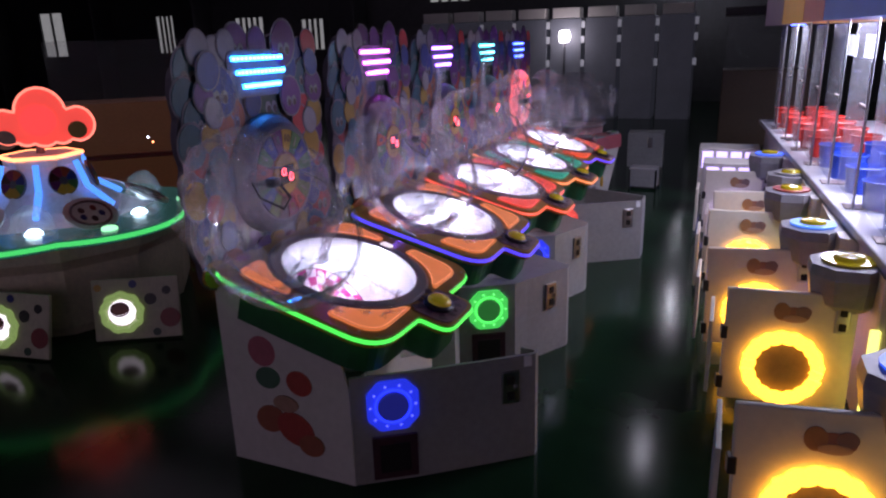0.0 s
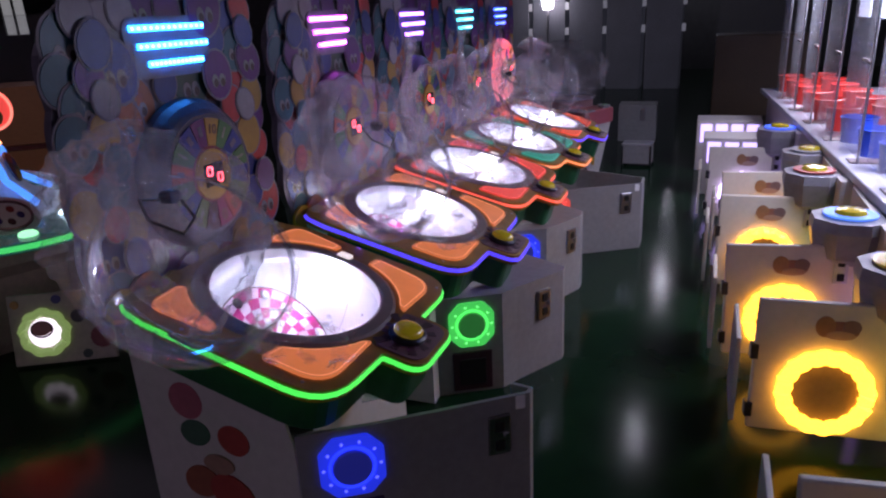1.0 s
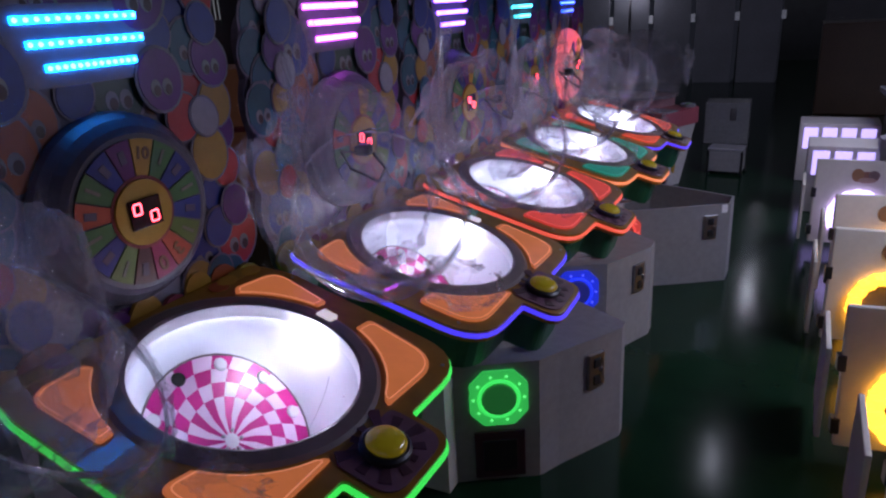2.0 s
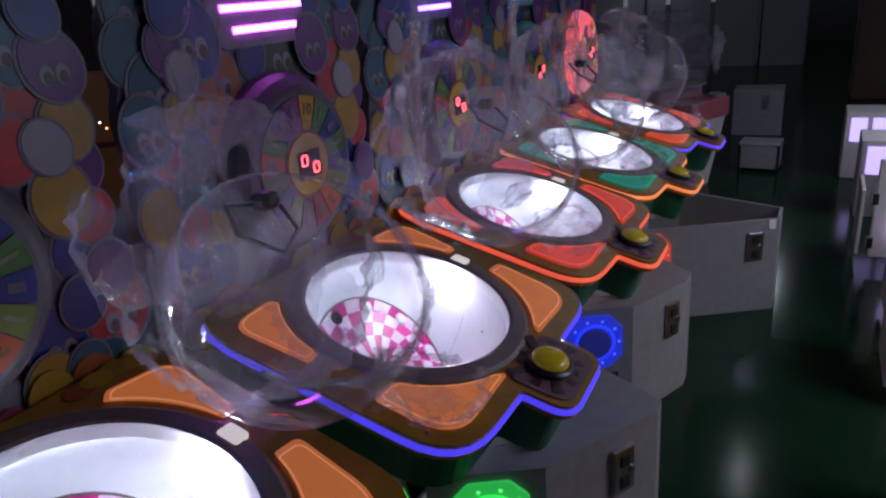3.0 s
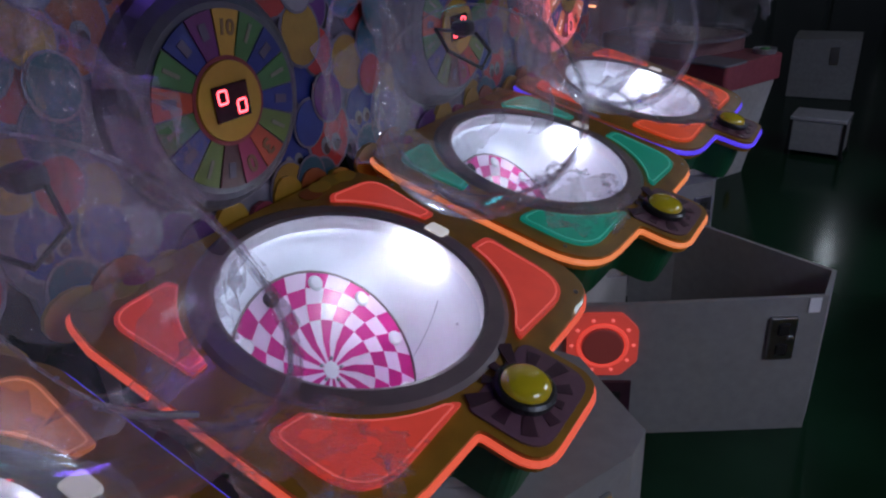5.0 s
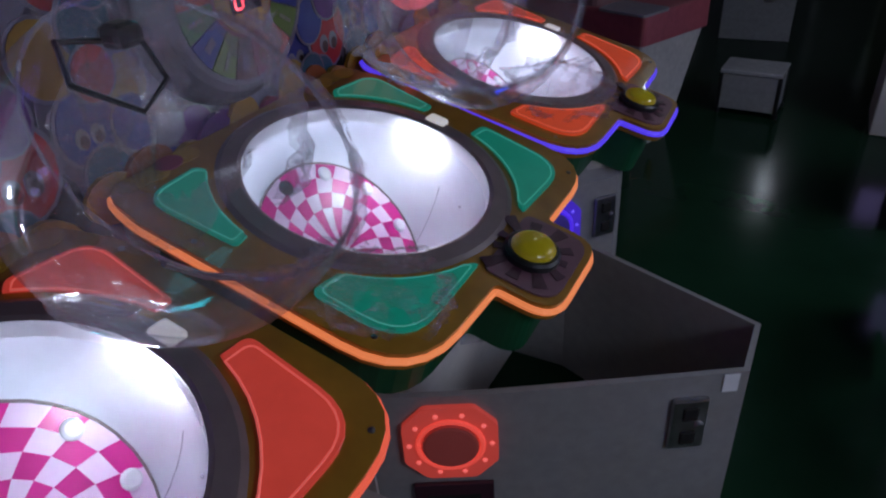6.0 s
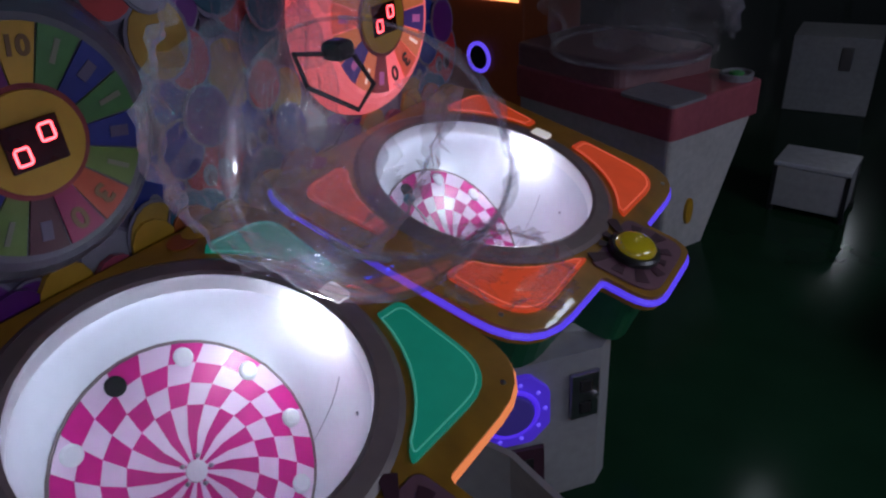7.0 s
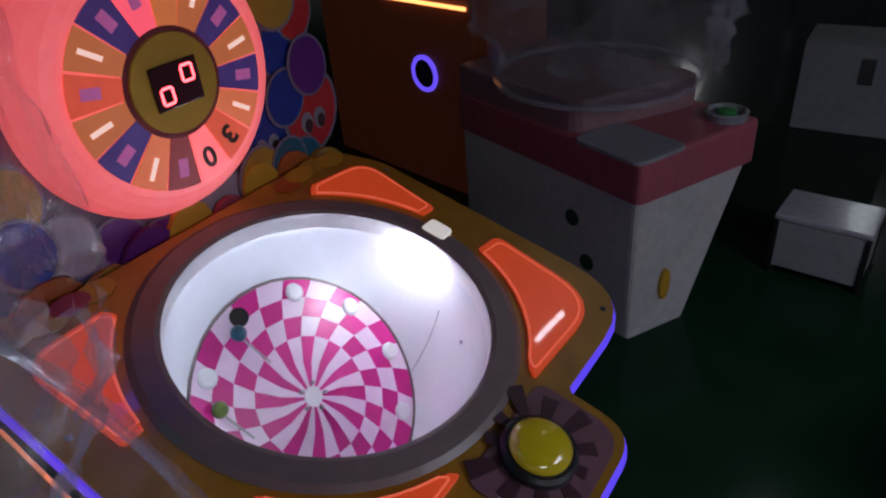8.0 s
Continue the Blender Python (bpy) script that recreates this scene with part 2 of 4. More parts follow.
def wheel_disc(r, sectors=24):
    """Flat disc printed with pink and pale sectors, spokes inside and chequers outside, swirled a little."""
    bm = bmesh.new()
    radii = [0.012, 0.06, 0.106, 0.142, 0.176, r]
    zone = [0, 0, 1, 2, 3]
    grid = [[bm.verts.new((q * math.cos(a), q * math.sin(a), 0)) for a in (2 * math.pi * s / sectors - 0.42 * q / r for s in range(sectors))] for q in radii]
    bm.faces.new(grid[0]).material_index = 1
    for k in range(len(radii) - 1):
        for s in range(sectors):
            fc = bm.faces.new((grid[k][s], grid[k][(s + 1) % sectors], grid[k + 1][(s + 1) % sectors], grid[k + 1][s]))
            if zone[k] == 0:
                fc.material_index = s % 2
            else:
                fc.material_index = (s + zone[k]) % 2
    return bm


def bowl_point(a, f, inside=0.0):
    """A point of the funnel: turn a, and f from the level rim (0) down to the leaning disc (1)."""
    top = Vector((0.2452 * math.cos(a), 0.2452 * math.sin(a), 0.004))
    low = Vector((-0.03 + 0.212 * 0.8 * math.cos(a), 0.212 * math.sin(a), -0.222 - 0.212 * 0.6 * math.cos(a)))
    p = top.lerp(low, f ** 0.8)
    k = 0.02 * math.sin(math.pi * f) - inside
    return Vector((p.x + k * math.cos(a), p.y + k * math.sin(a), p.z))


def bowl_wall(n=56, rows=10):
    """Funnel from the level rim down to the rim of the leaning disc."""
    bm = bmesh.new()
    grid = [[bm.verts.new(bowl_point(2 * math.pi * i / n, k / rows)) for i in range(n)] for k in range(rows + 1)]
    for a, b in zip(grid, grid[1:]):
        for i in range(n):
            bm.faces.new((a[i], a[(i + 1) % n], b[(i + 1) % n], b[i]))
    return bm


SEG_COLOURS = [GOLD] + [paint("segment " + n, c) for n, c in (("green", (0.045, 0.15, 0.035)), ("blue", (0.012, 0.022, 0.18)), ("orange red", (0.40, 0.06, 0.02)), ("magenta", (0.26, 0.015, 0.07)),
                                                           ("dark brown", (0.06, 0.01, 0.012)), ("purple", (0.12, 0.012, 0.12)), ("lime", (0.11, 0.17, 0.03)))]
# clockwise from just right of the top: colour and figure, "-" where it cannot be read
SEGMENTS = [(0, "10"), (1, "1"), (2, "-"), (1, "1"), (2, "-"), (7, "1"), (3, "3"), (4, "0"), (5, "-"), (7, "1"), (2, "-"), (1, "1"), (3, "-"), (1, "1"), (2, "-"), (6, "-")]
SEG_LIT = [material("lit segment", tuple(min(1, c * 0.8 + 0.05) for c in col), 0.4, bump=0, emit=e, glow=g) for col, e, g in
           (((0.5, 0.2, 0.03), 0.36, (0.9, 0.2, 0.05)), ((0.32, 0.12, 0.03), 0.33, (0.85, 0.2, 0.05)), ((0.03, 0.03, 0.25), 0.12, (0.15, 0.03, 0.3)), ((0.6, 0.1, 0.05), 0.45, (0.8, 0.08, 0.02)),
            ((0.7, 0.1, 0.1), 0.8, (1, 0.15, 0.16)), ((0.2, 0.02, 0.02), 0.18, (0.5, 0.02, 0.02)), ((0.6, 0.05, 0.1), 0.7, (1, 0.1, 0.15)), ((0.4, 0.12, 0.03), 0.4, (0.95, 0.2, 0.07)))]
RING_LIT = material("lit red ring", (0.8, 0.3, 0.3), 0.4, bump=0, emit=0.52, glow=(1.0, 0.12, 0.12))
# milky rim darkened in its colour to offset bowl and led light
RING_DIM = material("dimmed milky ring", (0.10, 0.095, 0.12), 0.35, grain=25, vary=0.25)
INK = paint("dark ink", (0.05, 0.02, 0.02))
CREAM = paint("pale figure", (0.20, 0.19, 0.14))
BROWN_INK = paint("brown ink", (0.15, 0.075, 0.02))
MARK = paint("dull mauve figure", (0.10, 0.08, 0.13))
MARK_LIT = material("lit mauve figure", (0.4, 0.12, 0.3), 0.4, bump=0, emit=0.3, glow=(0.6, 0.12, 0.35))
FIGURE_LIT = material("lit white figure", (0.8, 0.7, 0.65), 0.4, bump=0, emit=0.6, glow=(1.0, 0.62, 0.5))
BALLOONS = [paint("balloon " + n, c) for n, c in (("red", (0.42, 0.02, 0.02)), ("dark green", (0.012, 0.05, 0.03)), ("navy", (0.01, 0.03, 0.22)), ("purple", (0.10, 0.012, 0.16)),
                                                 ("teal", (0.008, 0.085, 0.13)), ("orange", (0.34, 0.08, 0.015)), ("pale", (0.25, 0.24, 0.29)), ("yellow", (0.34, 0.2, 0.02)), ("pink", (0.32, 0.05, 0.09)))]
SWEETS = {n: paint("sweet print", c) for n, c in ((8, (0.42, 0.13, 0.17)), (1, (0.07, 0.14, 0.1)), (0, (0.42, 0.07, 0.06)), (5, (0.34, 0.11, 0.07)), (7, (0.4, 0.24, 0.18)))}
EYE = paint("eye white", (0.42, 0.41, 0.42))
# eye print darkened along with the board around it
EYE_PRINT = paint("dimmed eye print", (0.2, 0.195, 0.22))
rng = random.Random(7)
SPOTS = []
for tries in range(4000):
    y, z, s = rng.uniform(-0.36, 0.34), rng.uniform(0.66, 1.42), rng.uniform(0.038, 0.068)
    if (y / 0.21) ** 2 + ((z - 0.97) / 0.22) ** 2 < 1.35 or (abs(y) < 0.17 and 1.235 < z < 1.41) or z < 0.70 + 0.02 * s:
        continue
    if all(math.hypot((y - q[0]), (z - q[1]) * 0.8) > 0.60 * (s + q[2]) for q in SPOTS):
        SPOTS.append((y, z, s, rng.choice((0, 0, 1, 2, 2, 3, 3, 4, 4, 5) if s > 0.055 else (0, 2, 3, 6, 7, 4)), rng.uniform(-0.5, 0.5)))
    if len(SPOTS) == 84:
        break
LEVELS = []
for k, (y, z, s, *more) in enumerate(SPOTS):
    used = {LEVELS[j] for j in range(k) if math.hypot(y - SPOTS[j][0], z - SPOTS[j][1]) < 1.45 * (s + SPOTS[j][2])}
    LEVELS.append(min(set(range(12)) - used))


def board_outline():
    pts = []
    for i in range(140):
        a = 2 * math.pi * i / 140
        c, s = math.cos(a), math.sin(a)
        k = (abs(c) ** 5 + abs(s) ** 5) ** (-1 / 5)
        w = 0.955 + 0.045 * abs(math.sin(a * 9 + 0.6))
        pts.append((-0.02 + 0.385 * k * c * w, 1.03 + 0.425 * k * s * w))
    return pts


def seven_zero(cy, cz, s, x):
    """The figure 0 of a seven-segment display, as one bent bar."""
    w, h = 0.36 * s, 0.44 * s
    return tube([(x, cy + a * w, cz + b * h) for a, b in ((-0.8, 1), (0.8, 1), (1, 0.85), (1, -0.85), (0.8, -1), (-0.8, -1), (-1, -0.85), (-1, 0.85))], 0.075 * s, 6, True)


def game_machine(m, label, panel, edge, speaker, face, prow, lit=False, open_bin=False, high=1, candy=False, start=-0.31, back=((0.30, 0.335), (0.159, 0.335))):
    g = thing("candy_game_machine", m, label, "arcade machine", "candy game machines in a row")
    T = pose(0, 0, 0.648, 0, 16, 0)
    # cabinet: open-topped shell under the leaning table
    cab = bmesh.new()
    xz = [(-0.335, 0.0), (0.158, 0.0), (0.158, 0.36), (0.1, 0.57), (-0.335, 0.705)]
    for y in (-0.315, 0.315):
        cab.faces.new([cab.verts.new((p[0], y, p[1])) for p in xz])
    cab.verts.ensure_lookup_table()
    for i, j in ((0, 1), (1, 2), (4, 0)):
        cab.faces.new((cab.verts[i], cab.verts[j], cab.verts[j + 5], cab.verts[i + 5]))
    cabinet = part("cabinet", cab, WHITE, g)
    sm = cabinet.modifiers.new("thickness", "SOLIDIFY")
    sm.thickness, sm.offset = 0.015, -1
    # printed sweets on the side
    for k, (x, z, rx, rz, col, tl) in enumerate(((-0.17, 0.44, 0.055, 0.055, 8, 0), (-0.155, 0.345, 0.05, 0.04, 1, 0.2), (-0.03, 0.345, 0.05, 0.045, 0, -0.2), (-0.16, 0.19, 0.06, 0.05, 5, 0.4), (-0.06, 0.17, 0.075, 0.06, 0, -0.4), (-0.09, 0.26, 0.05, 0.03, 7, 0), (0.0, 0.12, 0.05, 0.04, 5, 0.1))):
        part("printed_sweet", prism(ellipse(x, z, rx, rz, 18, tl), -0.3155 - 0.001 * (k + 1), -0.3155, axis="y"), SWEETS[col], g)
    # front box with its slanting walls
    tip, w0, w1 = prow
    if open_bin or tip < 0.45:
        bend = [(0.159 + (tip - 0.159) * f, start + (w0 - start) * g) for f, g in ((0.34, 0.31), (0.68, 0.66))]
    else:
        bend = [(0.375, start + 0.125), (0.412, start + 0.195)]
    foot = [(0.159, start), *bend, (tip, w0), (tip, w1), *back]
    walls = bmesh.new()
    lo = [walls.verts.new((*p, 0.0)) for p in foot]
    hi = [walls.verts.new((*p, 0.392)) for p in foot]
    for i in range(len(foot) - 1):
        walls.faces.new((lo[i], lo[i + 1], hi[i + 1], hi[i]))
    if not open_bin:
        walls.faces.new(hi)
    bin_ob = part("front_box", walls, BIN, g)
    sm = bin_ob.modifiers.new("thickness", "SOLIDIFY")
    sm.thickness, sm.offset = 0.012, -1

    def on_wall(k, f, z):
        a, b = Vector((*foot[k], z)), Vector((*foot[k + 1], z))
        d = (b - a).normalized()
        p = a.lerp(b, f)
        return Matrix.Translation(p) @ Matrix(((d.x, d.y, 0, 0), (d.y, -d.x, 0, 0), (0, 0, 1, 0), (0, 0, 0, 1)))
    sf = 0.65 if start < -0.3 else 0.52
    sp = on_wall(0, sf, 0.285)
    glow = led("speaker glow", tuple(0.8 * c for c in speaker), 0.36)
    fr = part("speaker_frame", prism(rounded([(-0.085, -0.045, 0.02), (-0.045, -0.088, 0.02), (0.045, -0.088, 0.02), (0.085, -0.045, 0.02), (0.085, 0.045, 0.02), (0.045, 0.088, 0.02), (-0.045, 0.088, 0.02), (-0.085, 0.045, 0.02)], 3), 0.001, 0.012, axis="y"), glow, g, "glowing square speaker frame", sp)
    part("speaker_grille", lathe([(0, 0.016), (0.045, 0.015), (0.05, 0.013), (0.05, 0.002)], 24), led("grille", tuple(0.35 * c + 0.01 for c in speaker), 0.14), fr, "dark round grille", pose(0, 0.006, 0, -90, 0, 0))
    part("speaker_ring", tube([(0.058 * math.cos(a), 0.014, 0.058 * math.sin(a)) for a in np.linspace(0, 2 * math.pi, 25)[:-1]], 0.005, 6, True), led("speaker ring", speaker, 0.6), fr)
    for k in range(10):
        a = k * math.pi / 5
        part("led_bead", lathe([(0.005, 0), (0.004, 0.003), (0, 0.004)], 6), led("bead", tuple(0.8 * c + 0.06 for c in speaker), 0.9), fr, "", pose(0.074 * math.cos(a), 0.012, 0.074 * math.sin(a), -90, 0, 0))
    tk = part("ticket_slot", block((-0.075, 0.001, -0.085), (0.075, 0.010, 0.075), 0.003), PURPLE_B, g, "dark ticket slot with frame", on_wall(0, sf, 0.1))
    part("ticket_opening", block((-0.05, 0.008, -0.06), (0.05, 0.013, 0.045), 0.002), HOLE, tk)
    if high == 1:
        part("ticket", block((-0.035, 0.011, -0.045), (0.02, 0.03, -0.005), 0.002), EYE, tk, "white paper ticket")
    if open_bin:
        part("white_tape", block((-0.014, 0.001, -0.022), (0.014, 0.003, 0.018), 0.0008), WHITE_GLOSS, bin_ob, "white tape at the rim", on_wall(2, 0.86, 0.372))
    part("paper_tag", block((-0.03, -0.02, 0.0), (0.03, 0.02, 0.003), 0.001), EYE, bin_ob, "small white paper tag", pose(0.26, -0.08, 0.394, 4, -6, 30))
    coin = part("coin_plate", block((-0.032, 0.001, -0.06), (0.032, 0.012, 0.06), 0.004), STEEL, g, "steel coin slot plate with dark slots", on_wall(2, 0.55, 0.285))
    for z in (-0.03, 0.028):
        part("coin_slot", block((-0.014, 0.010, z - 0.016), (0.014, 0.016, z + 0.016), 0.004), HOLE, coin)
    part("coin_button", lathe([(0.009, 0), (0.008, 0.01), (0, 0.011)], 12), STEEL, coin, "", pose(0.018, 0.01, 0.0, -90, 0, 0))
    # housing under the table
    hs = bmesh.new()
    small = [(p[0] * 0.93 - 0.005, p[1] * 0.9) for p in OUTLINE if p[0] > -0.24]
    a, b = ([hs.verts.new((*p, z)) for p in small] for z in (-0.035, -0.15))
    for i in range(len(small) - 1):
        hs.faces.new((a[i], a[i + 1], b[i + 1], b[i]))
    part("table_housing", hs, DARK_GREEN, g, "dark green plastic table housing", T)
    # table, its glowing edge, panels, button
    top = part("table_top", holed(OUTLINE, 0.252, -0.035, 0.0), OLIVE, g, "olive brown printed table top", T)
    glow_edge = led("edge light", edge, 0.55)
    loop = [(p[0] * 1.002, p[1] * 1.002, -0.015) for p in OUTLINE if p[0] > -0.29]
    part("edge_light", tube(loop, 0.0075, 6), glow_edge, top, "glowing coloured edge strip")
    part("bowl_lip", lathe([(0.2385, -0.026), (0.2375, 0.0), (0.2385, 0.0065)], 56, caps=False), WHITE_GLOSS, top, "white bowl lip")
    part("bowl_ring", lathe([(0.2385, 0.0065), (0.246, 0.010), (0.275, 0.007), (0.285, 0.0015)], 56, caps=False), RING, top)
    panel_mat = material("panel", tuple(0.75 * c for c in panel), 0.3, grain=14, vary=0.35, bump=0.03, emit=0.42, glow=tuple(c ** 1.12 for c in panel), coat=0.4)
    line_mat = material("panel line", tuple(min(1, c * 1.3 + 0.05) for c in panel), 0.3, emit=0.42, glow=tuple(min(1, c * 1.2 + 0.05) for c in panel), bump=0)
    arc = lambda a0, a1, r=0.298: [(r * math.cos(a), r * math.sin(a), 0) for a in np.linspace(a0, a1, 8)]
    shapes = [rounded(arc(1.30, 0.40) + [(0.292, 0.10, 0.01), (0.300, 0.315, 0.09), (0.085, 0.338, 0.02)]),
              rounded(arc(-0.36, -1.15) + [(0.11, -0.335, 0.02), (0.295, -0.335, 0.09), (0.292, -0.095, 0.01)]),
              rounded(arc(2.42, 1.72) + [(-0.04, 0.325, 0.01), (-0.225, 0.345, 0.05), (-0.24, 0.212, 0.02)]),
              rounded(arc(-1.72, -2.40) + [(-0.24, -0.21, 0.02), (-0.235, -0.335, 0.05), (-0.04, -0.325, 0.01)])]
    for s in shapes:
        pl = part("table_panel", prism(s, 0.001, 0.007, 0.002), panel_mat, top, "coloured translucent table panel")
        mx, my = (sum(p[i] for p in s) / len(s) for i in (0, 1))
        part("panel_line", tube([(mx + 0.9 * (p[0] - mx), my + 0.9 * (p[1] - my), 0.006) for p in s], 0.0022, 5, True), line_mat, pl)
    bp = part("button_plate", prism(rounded([(0.30, -0.10, 0.02), (0.436, -0.10, 0.05), (0.434, 0.10, 0.05), (0.30, 0.10, 0.02)]), 0.0005, 0.004), PURPLE_A, top, "plum striped button plate")
    for k in range(11):
        a = 2 * math.pi * k / 11
        r1 = 0.088 / max(abs(math.cos(a)) * 1.30, abs(math.sin(a)), 0.6)
        part("stripe", prism([(0.352 + q[0], q[1]) for q in arc_band(0.045, r1, a, a + 0.27, 3)], 0.004, 0.0055), PURPLE_B, bp)
    bt = part("button", lathe([(0.046, 0.002), (0.046, 0.014), (0.041, 0.018), (0.037, 0.018)], 32), BLACK, top, "yellow domed push button in black bezel", pose(0.354, -0.006, 0.0) @ Matrix.Diagonal((1.14, 1.14, 1.1, 1)))
    part("button_cap", lathe([(0.037, 0.012), (0.036, 0.024), (0.028, 0.031), (0.014, 0.035), (0, 0.036)], 32), YELLOW, bt, "yellow dome cap", None, True)
    part("lens", prism(rounded([(-0.024, 0.255, 0.008), (0.024, 0.255, 0.008), (0.022, 0.29, 0.008), (-0.022, 0.29, 0.008)]), 0.002, 0.012, 0.003), LENS, top, "small white lens")
    for x, y in ((0.24, -0.345), (-0.18, 0.36), (0.31, 0.31), (-0.1, -0.355)):
        part("screw", lathe([(0.005, 0.0), (0.005, 0.0015), (0, 0.003)], 8), STEEL, top, "", pose(x, y, 0))
    # bowl
    bowl = part("bowl", bowl_wall(), BOWL, g, "white lit funnel bowl", T, True)
    part("light_ring", tube([(0.2425 * math.cos(a), 0.2425 * math.sin(a), -0.020) for a in np.linspace(0, 2 * math.pi, 41)[:-1]], 0.0025, 5, True), RIM_LIGHT, bowl, "white light ring under the rim")
    part("bowl_lamp", block((-0.04, 0.218, -0.036), (0.02, 0.235, -0.0275), 0.002), BOWL_LAMP, bowl, "white lamp under the lens")
    part("panel_seam", tube([bowl_point(math.radians(78) - 0.25 * f, f, 0.001) for f in (0.42, 0.55, 0.7, 0.85, 1.0)], 0.0009, 4), SEAM, bowl, "fine seam of the bowl door")
    part("seam_screw", lathe([(0.004, 0), (0.003, 0.003), (0, 0.004)], 8), SEAM, bowl, "", Matrix.Translation(bowl_point(math.radians(52), 0.34, 0.001)))
    disc = part("turning_disc", wheel_disc(0.211), [PINK, PALE], g, "pink and white swirled disc", T @ pose(-0.03, 0, -0.22, 0, 36.9, 0))
    part("disc_edge", tube([(0.2115 * math.cos(a), 0.2115 * math.sin(a), 0.0) for a in np.linspace(0, 2 * math.pi, 41)[:-1]], 0.003, 5, True), RING, disc)
    part("hub", lathe([(0.018, 0.0005), (0.017, 0.002), (0.006, 0.0035), (0, 0.0035)], 18), WHITE_GLOSS, disc)
    for k in range(5):
        a = k * 1.2566
        part("hub_bolt", lathe([(0.004, 0.0), (0.003, 0.006), (0, 0.007)], 8), STEEL, disc, "", pose(0.024 * math.cos(a), 0.024 * math.sin(a), 0.0005))
    for k in range(10):
        a = 0.76 + k * 0.628
        dark = k == 4
        part("prize_hole" if dark else "prize_cup", lathe([(0.017, 0.0008), (0.016, 0.004), (0.012, 0.007 if not dark else 0.002), (0, 0.008 if not dark else 0.002)], 18), HOLE if dark else WHITE_GLOSS, disc, "", pose(0.185 * math.cos(a), 0.185 * math.sin(a), 0))
    if candy:
        for a, col in ((-2.1, SEG_COLOURS[7]), (-2.85, BALLOONS[4])):
            lol = part("lollipop", lathe([(0, -0.014), (0.010, -0.010), (0.014, 0), (0.010, 0.010), (0, 0.014)], 14), col, disc, "wrapped lollipop", pose(0.17 * math.cos(a), 0.17 * math.sin(a), 0.016), True)
            part("stick", tube([(0.012, 0, 0), (0.07, 0.02, -0.010)], 0.002, 6), EYE, lol)
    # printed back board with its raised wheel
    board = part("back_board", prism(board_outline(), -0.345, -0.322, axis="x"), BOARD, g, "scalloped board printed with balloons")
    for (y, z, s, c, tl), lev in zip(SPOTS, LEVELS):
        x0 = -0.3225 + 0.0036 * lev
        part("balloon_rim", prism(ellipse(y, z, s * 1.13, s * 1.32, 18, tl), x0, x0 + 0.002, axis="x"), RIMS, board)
        bl = part("balloon", prism(ellipse(y, z, s, s * 1.2, 18, tl), x0 + 0.001, x0 + 0.0036, axis="x"), BALLOONS[c], board)
        for dy in (-0.27, 0.27) if c not in (6, 7) and s > 0.052 else ():
            part("white_spot", prism(ellipse(y + dy * s, z - 0.30 * s, s * 0.25, s * 0.34, 12), x0 + 0.0036, x0 + 0.0042, axis="x"), EYE_PRINT, bl)
            part("dark_spot", prism(ellipse(y + (dy + 0.04) * s, z - 0.40 * s, s * 0.16, s * 0.22, 10), x0 + 0.0042, x0 + 0.0047, axis="x"), INK, bl)
    for k in range(9):
        y = -0.33 + k * 0.083
        part("golden_curl", prism(ellipse(y, 0.70 + 0.018 * math.sin(k * 2.2), 0.058, 0.045, 14, 0.3 * k), -0.312 + 0.001 * (k % 3), -0.302 + 0.002 * (k % 3), axis="x"), (GOLD, BALLOONS[5], BALLOONS[7], BALLOONS[3], GOLD, BALLOONS[8])[k % 6], board)
    for k, y in enumerate((-0.315, -0.27, -0.23, -0.19, 0.19, 0.225, 0.265, 0.305)):
        part("printed_flower", prism(ellipse(-0.278 + 0.006 * math.sin(k * 1.9), y, 0.020, 0.030, 12), 0.0012 + 0.0006 * (k % 3), 0.003 + 0.0006 * (k % 3)), (BALLOONS[7], GOLD, BALLOONS[5], GOLD, BALLOONS[8], GOLD)[k * 5 % 6], top)
    plate = part("light_plate", prism(rounded([(-0.14, 1.245, 0.04), (0.14, 1.245, 0.04), (0.165, 1.40, 0.04), (-0.165, 1.40, 0.04)]), -0.3215, -0.309, axis="x"), RIMS, board)
    for z, y0, y1 in ((1.372, -0.137, 0.136), (1.327, -0.118, 0.145), (1.282, -0.09, 0.118)):
        bar = part("led_bar", block((-0.309, y0, z - 0.0075), (-0.304, y1, z + 0.0075), 0.002), led("face light", face, 12), plate, "row of coloured leds")
        for k in range(13):
            y = y0 + 0.008 + k * (y1 - y0 - 0.016) / 12
            part("led_bead", lathe([(0.0055, 0), (0.005, 0.003), (0, 0.004)], 6), led("face bead", tuple(min(1, 0.9 * c + 0.06) for c in face), 8), bar, "", pose(-0.304, y, z, 0, 90, 0))
    W = pose(-0.25, 0.012, 0.972)
    ring = part("wheel_ring", lathe([(0.213, -0.068), (0.210, -0.045), (0.198, -0.024), (0.182, -0.008), (0.168, -0.001), (0.0, 0.0)], 48, "x"), RING_LIT if lit else RING_DIM, g, "white raised wheel rim", W)
    seg = SEG_LIT if lit else SEG_COLOURS
    for k, (c, fig) in enumerate(SEGMENTS):
        a1 = math.pi / 2 - k * math.pi / 8 - 0.012
        a0 = a1 - math.pi / 8 + 0.024
        sg = part("segment", prism(arc_band(0.079, 0.157, a0, a1, 5), 0.001, 0.004, axis="x"), seg[c], ring)
        am = (a0 + a1) / 2
        tm = pose(0.0045, 0.125 * math.cos(am), 0.125 * math.sin(am)) @ Matrix(((0, 0, 1, 0), (1, 0, 0, 0), (0, 1, 0, 0), (0, 0, 0, 1))) @ pose(0, 0, 0, 0, 0, math.degrees(am) - 90)
